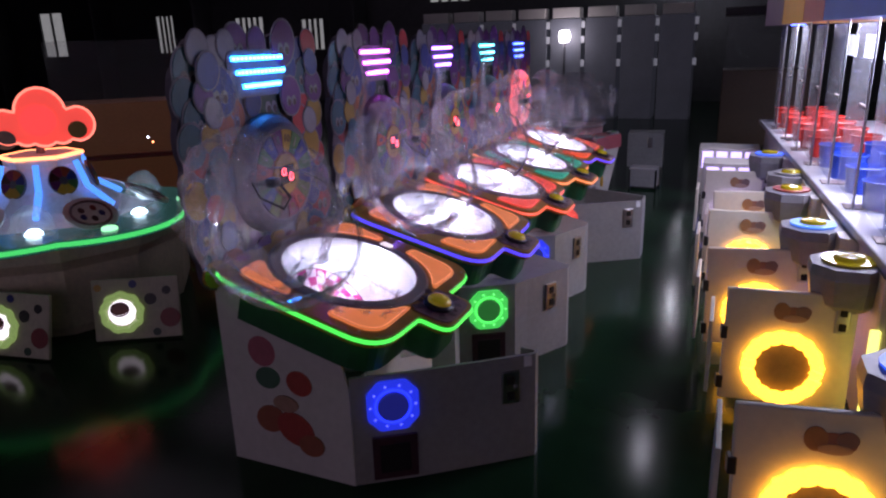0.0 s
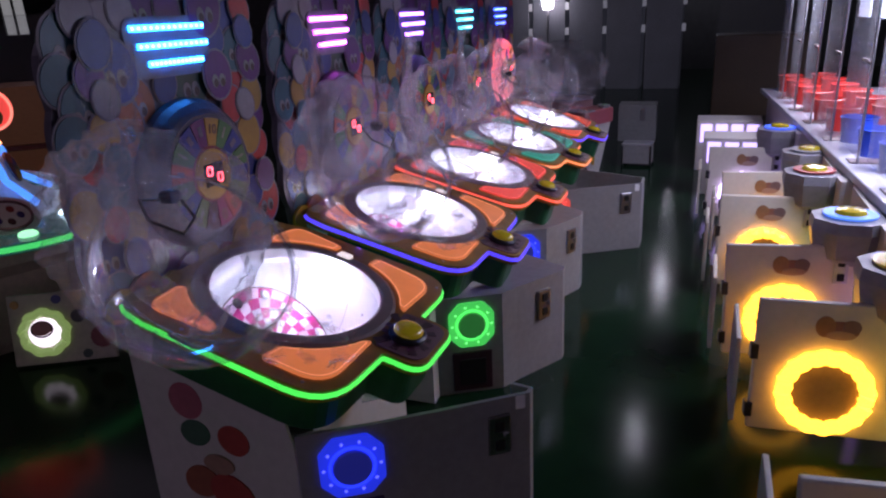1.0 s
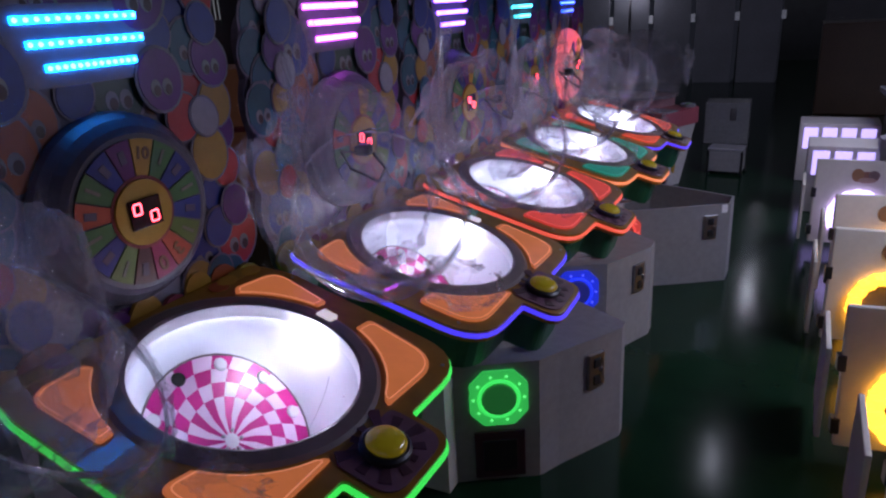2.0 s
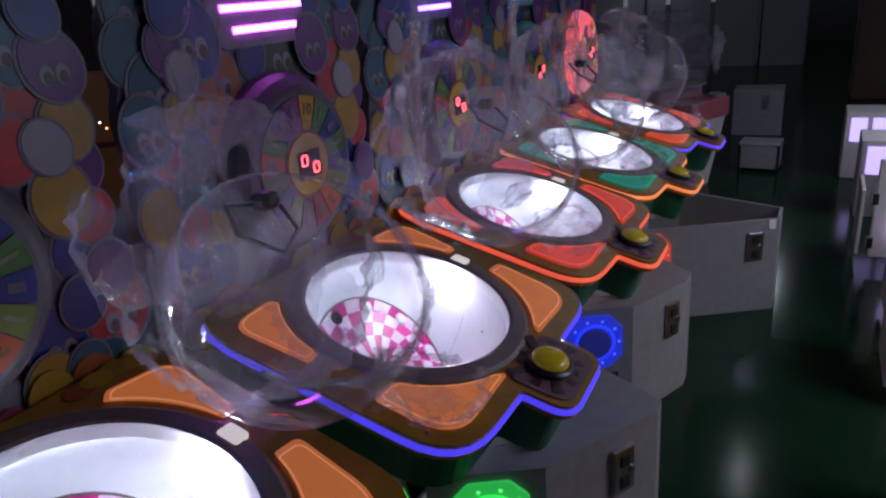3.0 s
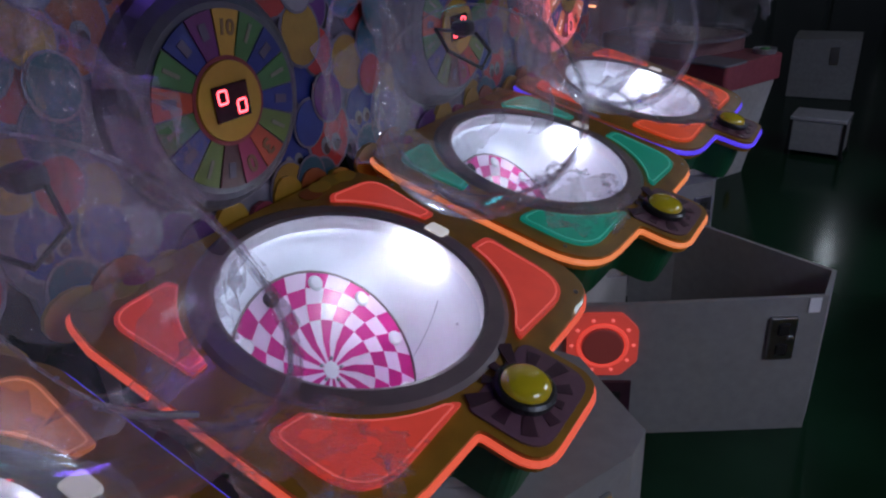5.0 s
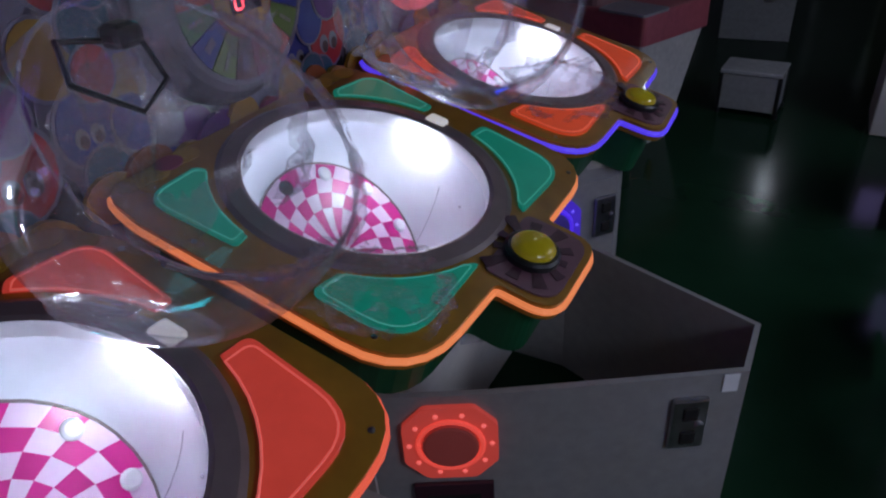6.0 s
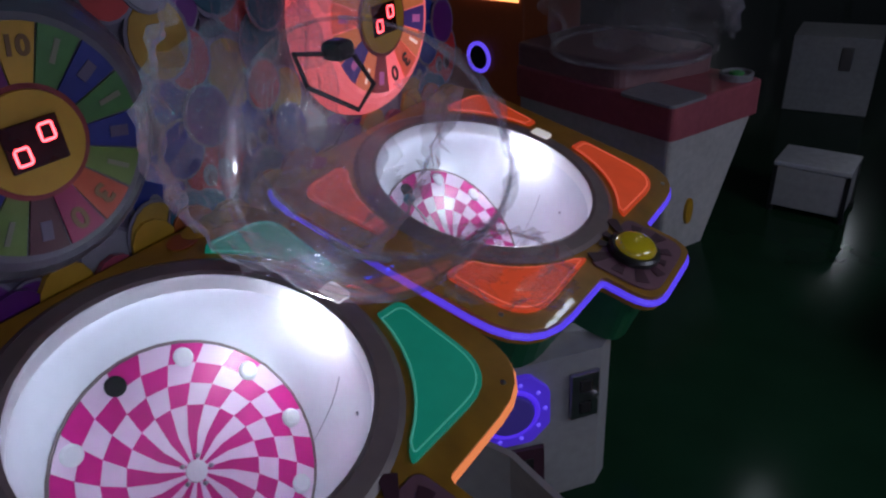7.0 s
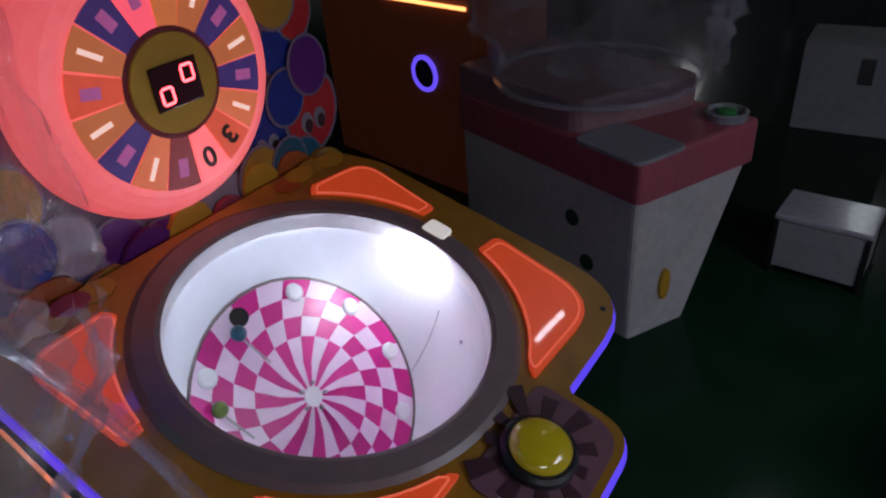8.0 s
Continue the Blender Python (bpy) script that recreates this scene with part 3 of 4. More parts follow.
        ink = (INK if lit else BROWN_INK) if fig in ("0", "3", "10") else FIGURE_LIT if lit else CREAM
        if fig == "-":
            part("mark", block((-0.008, -0.014, 0), (0.008, 0.014, 0.001)), MARK_LIT if lit else MARK, sg, "", tm)
        else:
            part("figure", text_mesh(fig, 0.036 if len(fig) > 1 else 0.046), ink, sg, "", tm)
    part("hub_ring", lathe([(0.0795, 0.001), (0.0795, 0.005), (0.0, 0.005)], 40, "x"), MAROON, ring)
    hub = part("wheel_hub", lathe([(0.072, 0.005), (0.071, 0.009), (0.0, 0.009)], 40, "x"), GOLD, ring, "golden wheel hub")
    dsp = part("display", block((0.009, -0.040, -0.032), (0.013, 0.040, 0.032), 0.002), DISPLAY, hub, "small dark led display showing zeros")
    dz = 0.0115 * high
    part("digit", seven_zero(-0.020, -dz, 0.026, 0.013), RED_DIGIT, dsp)
    part("digit", seven_zero(0.020, dz, 0.026, 0.013), RED_DIGIT, dsp)
    # clear bubble lid swung open beside the table
    c0, R = Vector((0.115, -0.50, 0.905)), 0.2
    lid = bmesh.new()
    bmesh.ops.create_uvsphere(lid, u_segments=40, v_segments=24, radius=R)
    cut = Vector((-0.3, 0.95, 0.2)).normalized()
    bmesh.ops.bisect_plane(lid, geom=list(lid.verts) + list(lid.edges) + list(lid.faces), plane_co=cut * 0.02, plane_no=cut, clear_outer=True)
    dome = part("bubble_lid", lid, DOME, g, "clear acrylic bubble lid swung open", Matrix.Translation(c0), True)
    u = cut.cross(Vector((0, 0, 1))).normalized()
    w = cut.cross(u)
    rr = math.sqrt(R * R - 0.02 ** 2)
    part("lid_edge", tube([cut * 0.02 + rr * (u * math.cos(a) + w * math.sin(a)) for a in np.linspace(0, 2 * math.pi, 37)[:-1]], 0.0028, 6, True), LIP, dome, "milky lid edge")
    d = Vector((-0.05, -0.6, -0.8)).normalized()
    u2 = d.cross(Vector((1, 0, 0))).normalized()
    v2 = d.cross(u2)
    part("lid_ring", tube([d * (R - 0.025) + 0.085 * (1.15 * u2 * math.cos(a) + v2 * math.sin(a)) for a in np.linspace(0, 2 * math.pi, 33)[:-1]], 0.005, 6, True), DOME, dome, "clear moulded ring")
    latch = part("latch", block((-0.028, -0.034, 0.145), (0.008, 0.0, 0.171), 0.009), BLACK, dome, "black lid latch with wire handle")
    part("handle", tube([(-0.02, -0.03, 0.155), (-0.03, -0.075, 0.165), (0.01, -0.10, 0.135), (0.05, -0.06, 0.10), (0.045, -0.02, 0.12), (0.01, -0.01, 0.15)], 0.0034, 6), BLACK, latch)
    part("strut", tube([(-0.12, 0.02, -0.17), (-0.12, 0.08, -0.23), (-0.10, 0.135, -0.262)], 0.006, 6), GREY, dome)
    return g


def film(m, seed, size, label, mat, squash=(1, 1, 1), crumple=0.35):
    """A crumpled bag of clear film: a wrinkled open shell."""
    bm = bmesh.new()
    bmesh.ops.create_icosphere(bm, subdivisions=5, radius=1)
    o = Vector((seed * 3.1, seed * 1.7, seed * 0.9))
    for q in bm.verts:
        n = q.co.normalized()
        k = noise.noise(n * 2.2 + o) * 0.5 + abs(noise.noise(n * 5.5 + o)) * 0.45 + noise.noise(n * 13 + o) * 0.12
        q.co = Vector([n[i] * size * (1 + crumple * k) * squash[i] for i in range(3)])
    dead = [f for f in bm.faces if noise.noise(f.calc_center_median() * (1.6 / size) + o * 2) > 0.02]
    bmesh.ops.delete(bm, geom=dead, context="FACES")
    ob = part("plastic_film", bm, mat, None, "", m, True)
    return tagged(ob, label, "plastic film", "plastic films over the machines")


ORANGE, RED, TEAL = (0.62, 0.2, 0.06), (0.62, 0.09, 0.06), (0.01, 0.26, 0.17)
ROW = [
    (0.0, -0.024, -1.33, ORANGE, (0.02, 0.9, 0.08), (0.02, 0.05, 1), (0.0, 0.26, 0.9), (0.66, 0.07, 0.10), "orange", dict(high=-1, open_bin=True, back=((0.60, 0.11),))),
    (0.026, 0.804, 0.52, ORANGE, (0.09, 0.06, 1.0), (0.03, 0.9, 0.12), (0.5, 0.06, 0.62), (0.545, 0.15, 0.19), "orange", dict(high=-1, start=-0.26)),
    (0.018, 1.611, -0.3, (0.72, 0.08, 0.05), (0.95, 0.12, 0.05), (0.02, 0.05, 1), (0.15, 0.055, 0.6), (0.49, 0.11, 0.18), "red", dict(high=-1, start=-0.26)),
    (0.008, 2.41, -0.8, TEAL, (1.0, 0.28, 0.08), (0.9, 0.08, 0.05), (0.0, 0.33, 0.36), (0.73, 0.03, 0.17), "green", dict(high=1, open_bin=True)),
    (0.0, 3.189, 0.47, (0.72, 0.09, 0.025), (0.12, 0.06, 1.0), (0.1, 0.03, 0.9), (0.0, 0.03, 0.6), (0.33, -0.12, -0.07), "orange red", dict(high=1, lit=True, candy=True, back=((0.20, 0.05), (0.159, 0.05)))),
]
for x, y, r, panel, edge, speaker, face, prow, word, more in ROW:
    machine = game_machine(pose(x, y, 0, 0, 0, r), "white candy arcade machine with %s table panels and lit bowl" % word, panel, edge, speaker, face, prow, **more)
for k, (x, y, r, *rest) in enumerate(ROW):
    film(pose(x + 0.05, y - 0.54, 0.98, 0, 10, 20 * k), 1.3 + k, 0.205, "crumpled clear film bunched over the bubble lid", FILM, (1.0, 0.8, 1.05), 0.4)
    film(pose(x + 0.27, y - 0.40, 0.72, 0, 16, 35), 4.3 + k, 0.07, "loose clear film trailing over the table", FILM_THIN, (1.5, 0.7, 0.8), 0.8)


def film_sheet(m, seed):
    """A loose hanging sheet of clear film, waved and torn at its edge."""
    bm = bmesh.new()
    nu, nv = 36, 44
    grid = []
    for i in range(nu + 1):
        row = []
        for j in range(nv + 1):
            u, w = i / nu, j / nv
            q = Vector((u * 3 + seed, w * 1.4, seed * 0.7))
            d = 0.06 * noise.noise(q * 1.5) + 0.035 * abs(noise.noise(q * 4.2)) + 0.012 * noise.noise(q * 11)
            row.append(bm.verts.new((d + 0.05 * (1 - w) ** 2, -0.16 + 0.32 * u + 0.03 * noise.noise(q * 2), -0.32 + 0.64 * w + 0.03 * noise.noise(q * 3.3))))
        grid.append(row)
    for i in range(nu):
        for j in range(nv):
            u, w = i / nu - 0.5, j / nv - 0.5
            if u * u + w * w + 0.1 * noise.noise(Vector((u * 5, w * 5, seed))) < 0.22:
                bm.faces.new((grid[i][j], grid[i + 1][j], grid[i + 1][j + 1], grid[i][j + 1]))
    bmesh.ops.delete(bm, geom=[q for q in bm.verts if not q.link_faces], context="VERTS")
    ob = part("film_sheet", bm, FILM_THIN, None, "", m, True)
    return tagged(ob, "milky clear film hanging in folds before the printed board", "plastic film", "plastic films over the machines")


for k, (x, y, r, *rest) in enumerate(ROW):
    film_sheet(pose(x - 0.245, y - 0.30, 1.04, 0, 4, 14), 2.4 + k)

def film_tail(m, seed):
    """A gathered strip of clear film hanging from the open lid's edge down to the table."""
    cut = Vector((-0.3, 0.95, 0.2)).normalized()
    u = cut.cross(Vector((0, 0, 1))).normalized()
    w = cut.cross(u)
    bm = bmesh.new()
    nu, nv = 70, 18
    grid = []
    for i in range(nu + 1):
        f = i / nu
        a = math.radians(-62 + 165 * f)
        base = Vector((0.115, -0.50, 0.905)) + cut * 0.022 + 0.2 * (u * math.cos(a) + w * math.sin(a))
        wide = 0.008 + 0.06 * f * f + 0.03 * f * noise.noise(Vector((f * 6, seed, 0.3)))
        row = []
        for j in range(nv + 1):
            g = j / nv
            q = Vector((f * 9 + seed, g * 5, seed * 0.6))
            fold = (0.2 + 0.8 * f) * 0.011 * math.sin(g * 15 + 5 * noise.noise(Vector((f * 3, seed, 2)))) + 0.012 * noise.noise(q * 1.3) + 0.005 * noise.noise(q * 4)
            row.append(bm.verts.new(base + (cut * 0.75 + Vector((0.25, 0, -0.45))) * (wide * (g - 0.35)) + (u * math.cos(a) + w * math.sin(a)) * fold))
        grid.append(row)
    for i in range(nu):
        for j in range(nv):
            if abs(j / nv - 0.5) < 0.42 + 0.25 * noise.noise(Vector((i * 0.2, seed, j * 0.05))):
                bm.faces.new((grid[i][j], grid[i + 1][j], grid[i + 1][j + 1], grid[i][j + 1]))
    bmesh.ops.delete(bm, geom=[q for q in bm.verts if not q.link_faces], context="VERTS")
    ob = part("film_tail", bm, FILM_THIN, None, "", m, True)
    return tagged(ob, "gathered clear film trailing along the open bubble lid", "plastic film", "plastic films over the machines")


for k, (x, y, r, *rest) in enumerate(ROW):
    film_tail(pose(x, y, 0, 0, 0, r), 1.9 + 1.3 * k)

# ---- round candy table at the left ----
def round_table(m):
    g = thing("round_candy_table", m, "round white children's candy machine with green glowing scalloped edge", "arcade machine")
    R = 0.85
    wavy = [((R + 0.09 * abs(math.sin(3 * a))) * math.cos(a), (R + 0.09 * abs(math.sin(3 * a))) * math.sin(a)) for a in np.linspace(0, 2 * math.pi, 97)[:-1]]
    # weak turquoise emission stands in for light reaching the table top
    part("table_top", prism(wavy, 0.50, 0.545), material("self-lit turquoise print", (0.04, 0.14, 0.13), 0.25, grain=10, vary=0.5, emit=0.03, glow=(0.1, 0.6, 0.5)), g)
    part("edge_light", tube([(1.005 * p[0], 1.005 * p[1], 0.525) for p in wavy], 0.014, 6, True), led("green edge", (0.02, 0.6, 0.12), 0.55), g, "green glowing edge")
    part("skirt", lathe([(0.86, 0.499), (0.85, 0.43), (0.80, 0.37), (0.79, 0.05), (0.77, 0.0)], 12), material("cream panels", (0.72, 0.6, 0.46), 0.5), g, "cream panelled skirt")
    # slight bluish emission lifts the tower as light on it would
    tower = part("tower", lathe([(0.62, 0.546), (0.42, 0.60), (0.29, 0.70), (0.22, 0.84), (0.23, 0.90), (0.0, 0.90)], 6), material("self-lit white moulding", (0.75, 0.73, 0.76), 0.35, emit=0.02, glow=(0.5, 0.7, 1)), g, "white moulded centre tower", pose(0, 0, 0, 0, 0, 20))
    part("tower_light", tube([(0.235 * math.cos(a), 0.235 * math.sin(a), 0.895) for a in np.linspace(0, 2 * math.pi, 7)[:-1]], 0.012, 6, True), led("warm tower edge", (1, 0.3, 0.1), 1.6), tower, "orange light strip")
    for k in range(6):
        a = math.radians(k * 60 - 70)
        part("tube_light", tube([(0.235 * math.cos(a), 0.235 * math.sin(a), 0.86), (0.29 * math.cos(a), 0.29 * math.sin(a), 0.71), (0.45 * math.cos(a), 0.47 * math.sin(a), 0.60)], 0.02, 6), led("blue tube", (0.06, 0.3, 1), 0.6), g, "blue glowing tube")
        b = a + math.radians(30)
        P = pose(0, 0, 0, 0, 0, math.degrees(b))
        wh = part("small_wheel", lathe([(0.085, 0), (0.085, 0.012), (0, 0.012)], 24), RING_DIM, g, "small printed prize wheel", P @ pose(0.262, 0, 0.76, 0, 72, 0))
        for s in range(8):
            part("segment", prism(arc_band(0.025, 0.08, s * math.pi / 4, s * math.pi / 4 + 0.75, 4), 0.012, 0.015), SEG_COLOURS[s % 7], wh)
        bz = part("print_plate", lathe([(0.15, 0), (0.15, 0.01), (0, 0.01)], 20), WHITE_GLOSS, g, "white plate with printed plum ring", P @ pose(0.58, 0, 0.60, 0, 28, 0))
        part("plum_ring", tube([(0.11 * math.cos(t), 0.11 * math.sin(t), 0.012) for t in np.linspace(0, 2 * math.pi, 25)[:-1]], 0.008, 5, True), PURPLE_A, bz)
        for t in range(5):
            part("dark_print", prism(ellipse(0.05 * math.cos(t * 1.3), 0.06 * math.sin(t * 1.3), 0.025, 0.018, 10), 0.010, 0.013), (PURPLE_B, SEG_COLOURS[2], MAROON)[t % 3], bz)
        part("push_button", lathe([(0.045, 0.546), (0.045, 0.556), (0.034, 0.564), (0, 0.567)], 20), led("green white button", (0.25, 0.9, 0.4), 0.8), g, "green lit push button", P @ pose(0.8, 0, 0))
        dm = part("clear_cover", lathe([(0.12, 0.546), (0.12, 0.58), (0.09, 0.66), (0.04, 0.70), (0, 0.705)], 20), DOME, g, "clear candy cover", pose(0, 0, 0, 0, 0, math.degrees(a)) @ pose(0.62, 0, 0), True)
        part("cover_lamp", lathe([(0.05, 0.548), (0.03, 0.57), (0, 0.573)], 14), led("cyan lamp", (0.6, 0.95, 1), 4), dm)
    # lit cloud sign on a post
    part("sign_post", lathe([(0.025, 0.90), (0.025, 0.97)], 10), GREY, g)
    sg = part("cloud_sign", prism([(0.97 * p[0], p[1]) for p in cloud()], -0.03, 0.03, axis="y"), led("red cloud", (1.0, 0.09, 0.06), 0.34), g, "glowing red cloud sign", pose(0.05, 0, 0.955, 0, 0, 22))
    part("cloud_line", tube([(0.97 * p[0], -0.034, p[1]) for p in cloud()], 0.008, 5, True), led("red cloud edge", (1, 0.22, 0.14), 0.8), sg)
    for x, z, rx, rz, c in ((-0.02, 0.14, 0.10, 0.09, led("cloud middle", (0.9, 0.06, 0.05), 0.5)), (0.21, 0.075, 0.055, 0.05, paint("olive disc", (0.2, 0.14, 0.02))), (-0.24, 0.04, 0.06, 0.055, paint("grey disc", (0.2, 0.2, 0.2)))):
        part("sign_print", prism(ellipse(x * 0.9, z, rx, rz, 18), -0.04, -0.031, axis="y"), c, sg)
    return g


def cloud():
    """Outline of three lobes on a flat foot."""
    pts = []
    for a in np.linspace(0, 2 * math.pi, 97)[:-1]:
        d = (math.cos(a), math.sin(a))
        best = 0.03
        for cx, cz, r in ((0.0, 0.07, 0.145), (0.2, 0.0, 0.1), (-0.2, 0.0, 0.1), (0.0, -0.02, 0.1), (0.1, -0.03, 0.08), (-0.1, -0.03, 0.08)):
            b = d[0] * cx + d[1] * cz
            q = b * b - cx * cx - cz * cz + r * r
            if q > 0:
                best = max(best, b + math.sqrt(q))
        pts.append((best * d[0], 0.11 + best * d[1]))
    return pts


round_table(pose(-2.41, 0.72, 0, 0, 0, 22) @ Matrix.Diagonal((0.9, 0.9, 0.96, 1)))


EMBLEM_PINK = paint("salmon print", (0.5, 0.2, 0.16))


def lamp_panel(m, label):
    g = thing("ticket_panel", m, label, "panel", "panels leaning at the round table")
    part("board", block((-0.2, -0.01, 0.0), (0.22, 0.01, 0.31), 0.004), material("cream board", (0.5, 0.46, 0.36), 0.5), g)
    r = part("lamp_ring", tube([(-0.06 + 0.088 * (1 + 0.05 * math.sin(9 * a)) * math.cos(a), -0.018, 0.14 + 0.088 * (1 + 0.05 * math.sin(9 * a)) * math.sin(a)) for a in np.linspace(0, 2 * math.pi, 49)[:-1]], 0.019, 6, True), led("olive ring", (0.22, 0.36, 0.10), 0.32), g, "green glowing ring")
    part("lamp_disc", lathe([(0.066, 0), (0.064, 0.012), (0, 0.016)], 24), led("white lamp disc", (0.95, 0.92, 0.95), 0.6), r, "white lamp disc", pose(-0.06, -0.012, 0.14, 90, 0, 0))
    part("print", prism(ellipse(-0.065, 0.16, 0.040, 0.030, 14), -0.034, -0.029, axis="y"), EMBLEM_PINK, r)
    part("print_line", tube([(-0.065 + 0.043 * math.cos(a), -0.031, 0.158 + 0.034 * math.sin(a)) for a in np.linspace(0, 2 * math.pi, 21)[:-1]], 0.004, 5, True), PURPLE_B, r)
    for x, z, rr, c in ((0.08, 0.2, 0.03, BLACK), (0.16, 0.24, 0.022, BLACK), (0.17, 0.1, 0.05, MAROON), (-0.17, 0.27, 0.018, GOLD), (0.0, 0.28, 0.02, SEG_COLOURS[2]), (0.10, 0.03, 0.02, BALLOONS[1])):
        part("print", prism(ellipse(x, z, rr, rr, 14), -0.0135, -0.0105, axis="y"), c, g)
    return g


lamp_panel(pose(-1.483, 0.342, 0.01, -12, 0, 29), "cream ticket panel with white lamp in green ring")
lamp_panel(pose(-1.92, -0.016, 0.01, -14, 0, 8), "cream ticket panel with white lamp in green ring")

# ---- row of ball games at the right ----
AMBER = led("amber ring", (1.0, 0.46, 0.02), 2.4)
LAV = led("lavender ring", (0.62, 0.5, 1.0), 2.0)
DOOR = material("white door laminate", (0.66, 0.62, 0.52), 0.45, vary=0.12)


EMBLEM = [paint("emblem print", c) for c in ((0.26, 0.12, 0.09), (0.33, 0.17, 0.08), (0.2, 0.13, 0.13), (0.4, 0.27, 0.2))]


def station(y, x, strip, pod_top, ring, tilt):
    g = thing("ball_game_station", pose(x, y, 0), "white ball game station with open door and amber light ring", "arcade machine", "ball game stations in a row")
    part("body", prism(rounded([(0.48, -0.05, 0.02), (1.25, -0.05, 0.02), (1.25, 0.62, 0.02), (0.48, 0.62, 0.02)], 2), 0.0, 0.60), WHITE, g, "white cabinet body")
    d = part("door", block((0.0, -0.012, 0.06), (0.44, 0.012, 0.50), 0.005), DOOR, g, "open white door with printed emblem", pose(0, 0, 0, -4, tilt, 6))
    part("light_ring", tube([(0.21 + 0.118 * (1 + 0.03 * math.sin(16 * a)) * math.cos(a), -0.024, 0.21 + 0.118 * (1 + 0.03 * math.sin(16 * a)) * math.sin(a)) for a in np.linspace(0, 2 * math.pi, 65)[:-1]], 0.024, 8, True), ring, d, "glowing scalloped ring")
    part("ring_plate", lathe([(0.10, 0), (0.098, 0.01), (0, 0.01)], 32), material("tan ring plate", (0.3, 0.22, 0.12), 0.5), d, "tan plate inside the ring", pose(0.21, -0.012, 0.21, 90, 0, 0))
    for k, (u, w, r1, r2, c) in enumerate(((0.23, 0.415, 0.055, 0.030, EMBLEM[0]), (0.19, 0.425, 0.028, 0.034, EMBLEM[1]), (0.262, 0.428, 0.026, 0.022, EMBLEM[2]), (0.235, 0.40, 0.040, 0.014, EMBLEM[3]))):
        part("emblem", prism(ellipse(u, w, r1, r2, 16), -0.0145 - 0.001 * k, -0.0125, axis="y"), c, d)
    lk = part("coin_plate", block((0.365, -0.022, 0.36), (0.415, -0.0125, 0.47), 0.004), STEEL, d, "steel coin plate")
    for w in (0.385, 0.44):
        part("coin_slot", block((0.378, -0.027, w - 0.014), (0.402, -0.0215, w + 0.014), 0.004), HOLE, lk)
    for w in (0.1, 0.3):
        part("hinge", block((-0.012, -0.018, w), (0.012, 0.018, w + 0.05), 0.003), BLACK, d)
    part("side_panel", block((-0.05, 0.02, 0.06), (-0.035, 0.30, 0.36), 0.003), DOOR, g, "white side panel")
    part("strip_light", block((0.462, -0.062, 0.05), (0.492, -0.04, 0.42), 0.004), led("strip", strip, 1.0), g, "coloured light strip")
    pod = part("control_pod", lathe([(0.06, 0.42), (0.10, 0.46), (0.115, 0.56), (0.11, 0.60), (0.0, 0.605)], 8), GREY, g, "grey faceted control pod", pose(0.40, 0.14, 0.0, 0, 0, 22) @ Matrix.Diagonal((1.2, 1.2, 1, 1)))
    part("pod_plate", lathe([(0.075, 0.606), (0.075, 0.612), (0, 0.612)], 20), pod_top, pod)
    part("pod_button", lathe([(0.045, 0.612), (0.04, 0.626), (0, 0.632)], 20), YELLOW, pod, "domed push button")
    return g


pods = [led("blue pod", (0.03, 0.12, 0.9), 0.5), YELLOW, led("blue pod rim", (0.05, 0.2, 0.8), 0.6), paint("red pod", (0.3, 0.02, 0.02)), GREY]
for k, (y, x) in enumerate(((-0.33, 1.285), (0.56, 1.245), (1.07, 1.175), (1.80, 1.14), (2.28, 1.17), (2.98, 1.085))):
    station(y, x, ((1, 0.75, 0.12), (0.85, 0.9, 0.15), (0.6, 0.35, 0.9), (0.35, 0.9, 0.2), (0.15, 0.85, 0.45), (0.4, 0.3, 1))[k], pods[k % 5], AMBER if k != 5 else LAV, 1 if k % 2 else -1)


def lit_cabinet(m):
    g = thing("lit_prize_cabinet", m, "low white cabinet with lavender lit windows", "cabinet", "lit prize cabinets")
    part("body", block((0, 0, 0), (0.5, 0.3, 0.42), 0.006), WHITE, g)
    for i in range(4):
        part("lit_pane", block((0.03 + i * 0.118, -0.008, 0.24), (0.12 + i * 0.118, -0.001, 0.39), 0.003), led("lavender pane", (0.55, 0.45, 1.0), 0.9), g, "lavender lit pane")
    return g


for y, x in ((3.75, 1.05), (4.55, 0.99)):
    lit_cabinet(pose(x, y, 0))

# shelf with cups, clear sheets and canopy over the ball games
shelf = thing("game_counter", pose(0, 0, 0), "long white counter with grey slots and clear guards", "counter")
part("counter_top", prism([(1.80, -0.6), (2.75, -0.6), (2.4, 4.9), (1.47, 4.9)], 0.605, 0.64, 0.006), material("printed counter", (0.42, 0.43, 0.5), 0.3, grain=6, vary=0.5), shelf)
part("counter_base", prism([(1.86, -0.6), (2.7, -0.6), (2.35, 4.9), (1.53, 4.9)], 0.0, 0.603), WHITE, shelf)
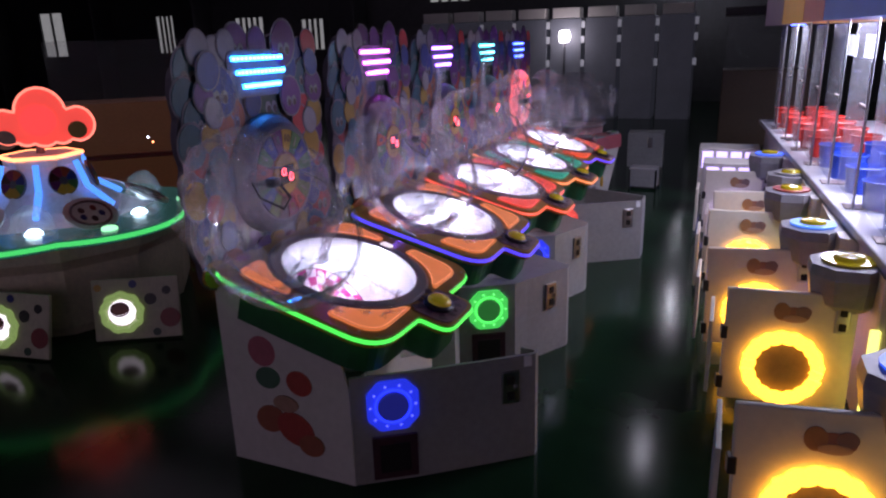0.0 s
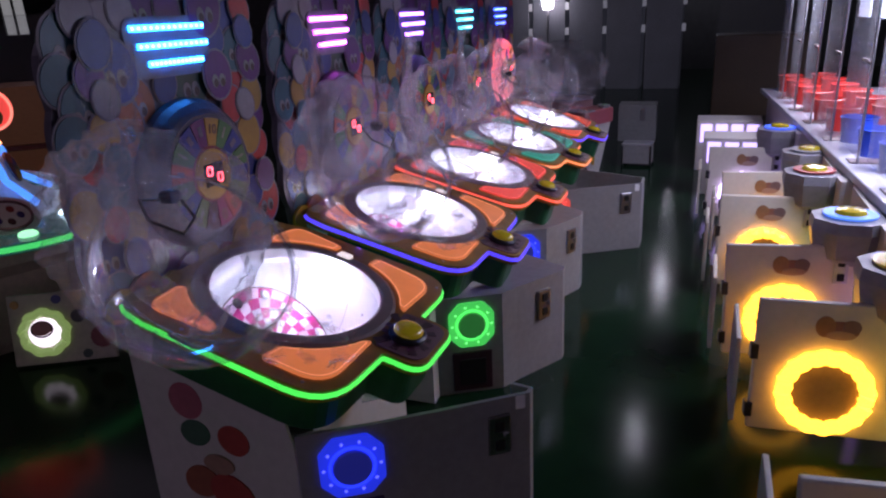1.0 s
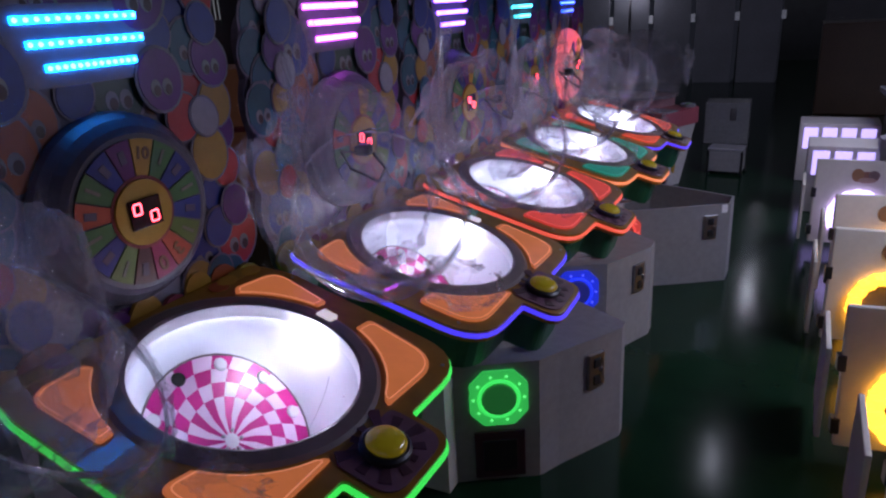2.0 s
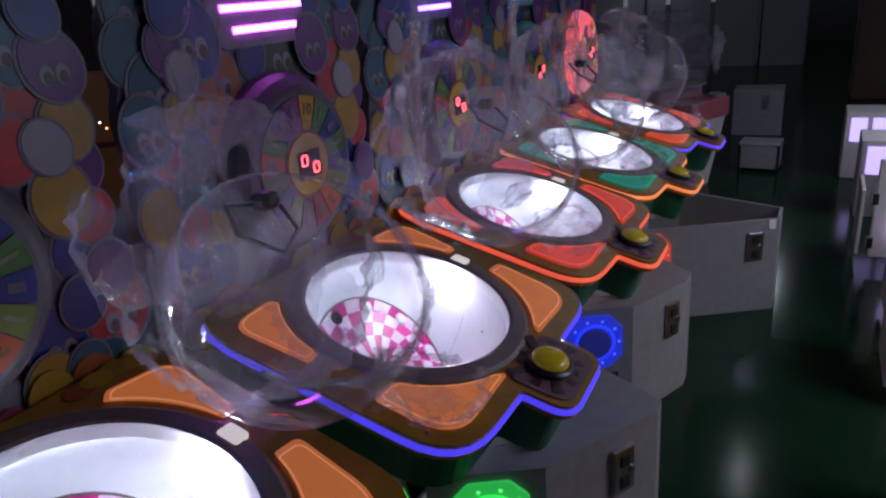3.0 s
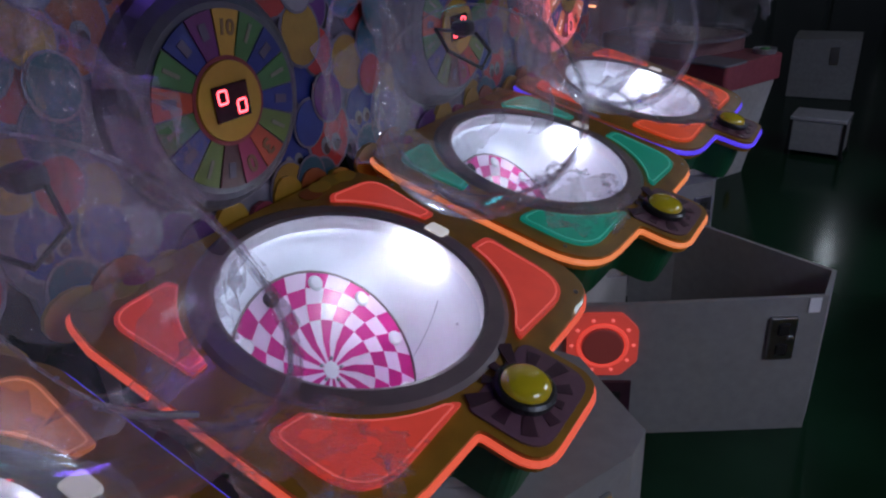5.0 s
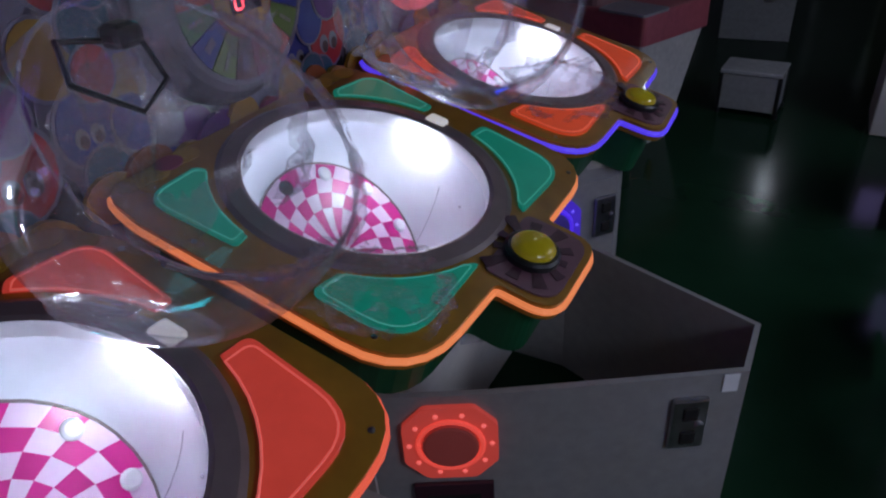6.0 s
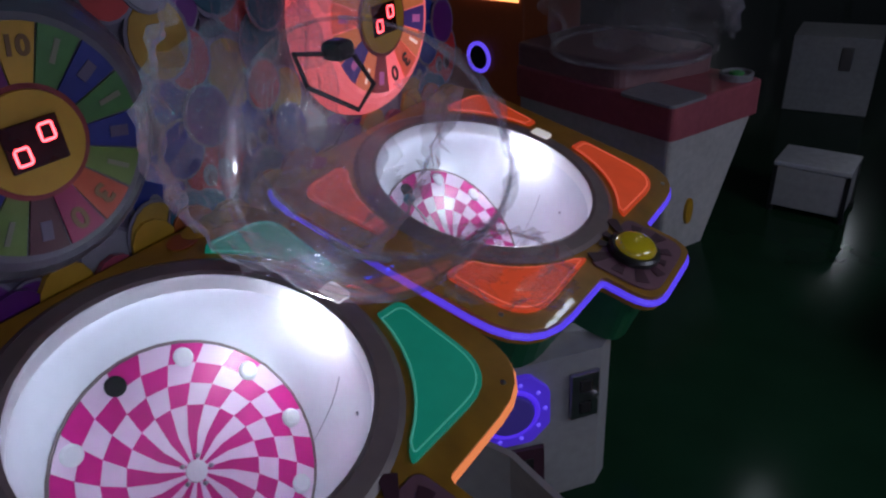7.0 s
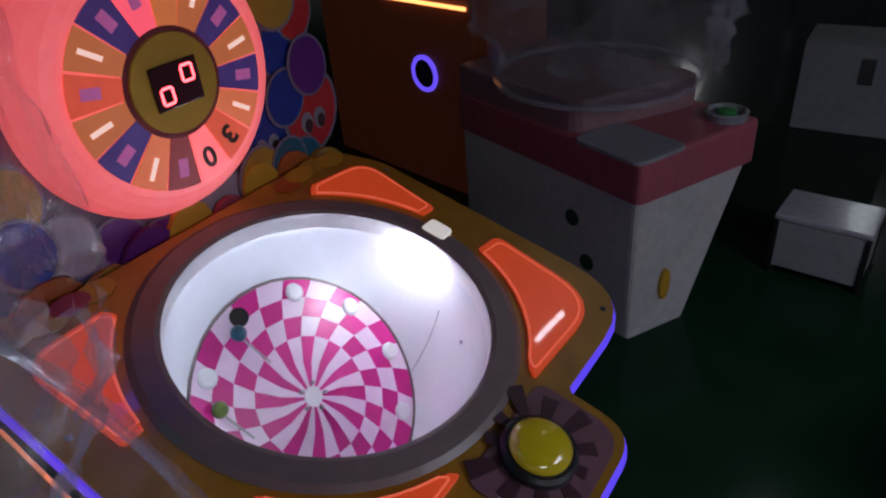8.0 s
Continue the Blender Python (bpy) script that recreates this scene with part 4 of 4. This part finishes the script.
for k in range(9):
    y = -0.3 + k * 0.56
    x = 1.80 - 0.06 * (y + 0.6)
    part("slot_plate", block((x + 0.03, y, 0.641), (x + 0.2, y + 0.1, 0.646), 0.002), RING, shelf)
    part("post", tube([(x + 0.06, y, 0.64), (x + 0.06, y, 1.45)], 0.006, 8), STEEL, shelf, "thin steel post")
    part("clear_guard", block((x + 0.058, y + 0.012, 0.66), (x + 0.062, y + 0.545, 1.43)), PANE, shelf, "clear plastic guard sheet")
    part("cross_bar", tube([(x + 0.06, y, 1.08), (x + 0.06, y + 0.2, 1.08)], 0.008, 6), RING, shelf)
    # glowing panels added behind the counter to brighten it
    part("back_fill", block((x + 0.55, y, 1.20), (x + 0.56, y + 0.4, 1.36)), led("cool back fill", (0.7, 0.82, 1.0), 0.45), shelf, "added glowing panel that brightens the counter")
for k in range(12):
    y = 0.7 + k * 0.36
    for j in range(2):
        x = 1.98 - 0.06 * (y + 0.6) + j * 0.24
        cup = thing("ball_cup", pose(x, y + 0.08 * j, 0.6405), ("blue" if k < 6 else "red") + " plastic ball cup on the counter", "cup", "ball cups")
        part("cup_wall", lathe([(0.075, 0.0), (0.085, 0.12), (0.092, 0.125), (0.085, 0.13), (0.07, 0.02), (0, 0.02)], 20), paint("blue cup", (0.01, 0.05, 0.42)) if k < 6 else paint("red cup", (0.5, 0.03, 0.02)), cup)
canopy = thing("game_canopy", pose(0, 0, 0), "dark canopy with blue, red and yellow bands", "canopy")
for k, (y0, y1, c) in enumerate(((-0.8, 2.3, (0.015, 0.08, 0.4)), (2.31, 3.0, (0.35, 0.05, 0.05)), (3.01, 4.0, (0.75, 0.38, 0.03)), (4.01, 5.2, (0.10, 0.03, 0.12)))):
    # bands emit a little of their own colour in place of light falling there
    part("canopy_band", prism([(1.80 - 0.06 * (y0 + 0.6), y0), (2.8, y0), (2.8, y1), (1.80 - 0.06 * (y1 + 0.6), y1)], 1.451, 1.85), paint("self-lit canopy band", c, emit=0.06, glow=c), canopy)
part("canopy_light", block((1.62, 4.4, 1.442), (1.72, 4.5, 1.4505)), led("blue spot", (0.05, 0.1, 1), 5), canopy)
# added fill lamps, brightening the counter under the canopy
lamp("counter_fill", "AREA", look((2.15, 1.6, 1.42), (2.1, 1.6, 0.6)), 24, (0.8, 0.88, 1.0), 0.8)
lamp("counter_fill", "AREA", look((2.05, 3.6, 1.42), (2.0, 3.6, 0.6)), 22, (0.8, 0.88, 1.0), 0.8)

# ---- beyond the row ----
fl = thing("cotton_candy_machine", pose(0.134, 4.10, 0, 0, 0, -20), "white and pink cotton candy machine under clear dome", "arcade machine")
wedge = prism(rounded([(-0.72, 0.0, 0.02), (0, 0.0, 0.02), (0.03, 0.40, 0.02), (-0.72, 0.40, 0.02)], 3), 0.0, 0.425)
for q in wedge.verts:  # the back leans in towards the floor
    q.co.y *= 0.5 + 0.5 * q.co.z / 0.425
part("body", wedge, material("dull white panel", (0.42, 0.41, 0.40), 0.5), fl, "white lower body")
part("pink_band", prism(rounded([(-0.73, -0.008, 0.02), (0.008, -0.008, 0.02), (0.045, 0.41, 0.02), (-0.73, 0.41, 0.02)], 3), 0.426, 0.545, 0.01), material("dusty pink band", (0.33, 0.08, 0.10), 0.4), fl, "dusty pink band")
part("top_shell", prism(rounded([(-0.73, 0.0, 0.03), (-0.22, 0.0, 0.06), (-0.12, 0.40, 0.06), (-0.73, 0.40, 0.03)], 4), 0.5455, 0.63, 0.012), material("dull mauve shell", (0.22, 0.12, 0.13), 0.4), fl, "dull mauve top shell")
part("dome", lathe([(0.27, 0.541), (0.30, 0.62), (0.29, 0.76), (0.2, 0.88), (0.08, 0.93), (0, 0.935)], 28), clear("smoky dome", 0.12, rough=0.1, wrinkle=0.4), fl, "clear smoky dome", pose(-0.34, 0.2, 0.085), True)
part("dome_ring", tube([(0.28 * math.cos(a), 0.28 * math.sin(a), 0.55) for a in np.linspace(0, 2 * math.pi, 29)[:-1]], 0.008, 6, True), LIP, fl, "", pose(-0.34, 0.2, 0.085))
for u, w in ((-0.22, 0.30), (-0.16, 0.18)):
    part("emblem", prism(ellipse(u, w, 0.025, 0.025, 16), -0.0035, 0.0, axis="y"), BALLOONS[1], fl)
part("emblem", prism(ellipse(0.12, 0.14, 0.02, 0.05, 12), 0.004, 0.0185, axis="x"), GOLD, fl)
cup = part("button_cup", lathe([(0.052, 0.54), (0.055, 0.565), (0.048, 0.568), (0.04, 0.556), (0, 0.554)], 20), GREY, fl, "grey button cup", pose(-0.02, 0.35, 0))
part("button", lathe([(0.026, 0.554), (0.024, 0.568), (0, 0.574)], 16), material("green button", (0.03, 0.2, 0.05), 0.3), cup, "green push button")
part("candy_tray", prism(rounded([(-0.20, -0.03, 0.03), (0.02, -0.03, 0.03), (0.03, 0.14, 0.03), (-0.20, 0.14, 0.03)], 4), 0.541, 0.551, 0.003), GREY, fl, "grey front tray")
film(pose(-0.06, 4.28, 0.86), 9.1, 0.27, "crumpled clear film over the cotton candy dome", FILM, (1.2, 0.8, 0.8), 0.5)
pr = thing("speaker_cabinet", pose(-1.15, 4.72, 0, 0, 0, -12), "dark red brown cabinet with round speaker ring", "cabinet")
# weak red emission lifts the body, which is no lamp
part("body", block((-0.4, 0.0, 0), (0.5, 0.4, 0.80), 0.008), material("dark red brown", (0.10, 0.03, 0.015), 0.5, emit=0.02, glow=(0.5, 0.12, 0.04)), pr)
sr = part("speaker_ring", tube([(0.24 + 0.062 * math.cos(a), -0.006, 0.46 + 0.062 * math.sin(a)) for a in np.linspace(0, 2 * math.pi, 29)[:-1]], 0.009, 6, True), led("violet ring", (0.14, 0.08, 0.9), 0.9), pr, "violet glowing ring")
part("speaker_cone", lathe([(0.055, 0), (0.05, 0.006), (0, 0.004)], 24), HOLE, sr, "dark speaker cone", pose(0.24, -0.003, 0.46, 90, 0, 0))
part("light_line", block((0.02, -0.012, 0.715), (0.48, -0.002, 0.727), 0.002), led("warm line", (1, 0.35, 0.1), 2.4), pr, "warm light line")

cart = thing("storage_box", pose(0.372, 4.615, 0, 0, 0, -4), "small grey lidded storage box on castors", "box")
part("box_body", block((0.005, 0.005, 0.024), (0.255, 0.18, 0.183), 0.004), material("dull grey box", (0.27, 0.27, 0.28), 0.5), cart)
part("box_lid", block((0, 0, 0.184), (0.26, 0.186, 0.203), 0.005), material("pale grey lid", (0.36, 0.36, 0.38), 0.16), cart)
for u, w in ((0.001, 0.002), (0.244, 0.002), (0.001, 0.168), (0.244, 0.168)):
    part("corner_trim", block((u, w - 0.001, 0.022), (u + 0.015, w + 0.016, 0.1835), 0.002), BLACK, cart)
    part("castor", lathe([(0.012, 0), (0.012, 0.02), (0, 0.021)], 10), BLACK, cart, "", pose(u + 0.01, w + 0.01, 0))
wc = thing("white_cabinet", pose(0.2, 5.80, 0, 0, 0, 2), "white low cabinet with steel lock plate", "cabinet")
part("body", block((0, 0, 0.0), (0.38, 0.3, 0.375), 0.005), material("dull white cabinet", (0.3, 0.31, 0.32), 0.5), wc)
part("lock_plate", block((0.22, -0.01, 0.22), (0.27, -0.001, 0.33), 0.003), STEEL, wc, "steel lock plate")

for k in range(8):
    x = -4.3 + k * 0.62
    c = thing("wrapped_cabinet", pose(x, 10.5, 0), "tall grey wrapped cabinet at the back of the hall", "cabinet", "wrapped cabinets at the back")
    # faint emission in wrap and labels stands in for hall light on them
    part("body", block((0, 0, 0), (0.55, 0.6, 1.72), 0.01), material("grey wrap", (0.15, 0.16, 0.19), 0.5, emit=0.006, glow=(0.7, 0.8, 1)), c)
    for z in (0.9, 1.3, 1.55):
        part("white_label", block((0.552, -0.02, z), (0.612, -0.005, z + 0.12)), material("self-lit pale label", (0.55, 0.57, 0.6), 0.5, emit=0.05, glow=(0.8, 0.9, 1)), c)
    part("top_sign", block((0.03, 0.02, 1.725), (0.52, 0.3, 1.9), 0.01), WHITE, c, "pale sign box on top")
hl = thing("hall_lamp", pose(-1.5, 10.2, 0), "bright white lamp standing by the cabinets", "lamp")
part("stand", tube([(0, 0, 0), (0, 0, 1.36)], 0.02, 8), GREY, hl)
part("lamp_head", lathe([(0, -0.1), (0.08, -0.09), (0.1, 0), (0.08, 0.09), (0, 0.1)], 16), led("white lamp", (1, 1, 1), 8), hl, "white glowing lamp head", pose(0, 0, 1.42), True)
st = thing("dark_stall", pose(1.1, 7.6, 0), "dark brown stall with glass shelf", "stall")
part("body", block((0, 0, 0), (1.0, 0.6, 0.95), 0.01), material("dark brown panel", (0.09, 0.05, 0.025), 0.5), st)
part("glass_case", block((0.02, 0.02, 0.951), (0.98, 0.58, 1.6)), PANE, st, "dim glass case")
part("roof", block((-0.02, -0.02, 1.601), (1.02, 0.62, 1.7), 0.008), FRAME, st)
for k, y in enumerate((2, 6, 10)):
    tb = tagged(part("roof_beam", block((-26, y, 5.2), (14, y + 0.3, 5.9), 0.02), FRAME), "dark steel roof beam", "beam", kind="structure")
# hanging lamps over the far end of the aisle
for z, y, top in ((2.05, 12.8, 6.0), (3.9, 12.3, 6.0), (4.3, 7.3, 6.0)):
    w = thing("hanging_lamp", pose(0.42, y, z), "white tube lamp hanging on a thin rod", "lamp", "hanging lamps")
    part("rod", tube([(0, 0, 0.5), (0, 0, top - z)], 0.012, 6), GREY, w)
    part("tube", tube([(0, 0, 0), (0, 0, 0.5)], 0.028, 8), led("lamp tube", (0.85, 0.95, 1), 32), w, "white light tube")

# brown prize cabinet with small lights behind the round table
bc = thing("brown_prize_cabinet", pose(-3.5, 2.7, 0, 0, 0, 40), "brown prize cabinet with tiny lights", "cabinet")
# brown panel carries a weak emission in place of light on it
part("body", block((-0.8, 0, 0), (0.9, 0.6, 0.98), 0.01), material("self-lit brown panel", (0.16, 0.07, 0.03), 0.5, emit=0.02, glow=(0.5, 0.2, 0.08)), bc)
part("ledge", block((-0.78, -0.06, 0.5), (0.88, -0.001, 0.54), 0.006), MAROON, bc)
for k in range(14):
    u, w = rng.uniform(-0.75, 0.85), rng.uniform(0.6, 1.5)
    if w < 0.96:
        part("tiny_light", lathe([(0.008, 0), (0.007, 0.005), (0, 0.007)], 6), led("tiny light", rng.choice(((1, 0.9, 0.7), (1, 0.3, 0.1), (0.7, 0.8, 1))), 4), bc, "", pose(u, 0, w, 90, 0, 0))
part("glass_case", block((-0.78, 0.02, 0.981), (0.88, 0.58, 1.5)), PANE, bc, "dim glass case")
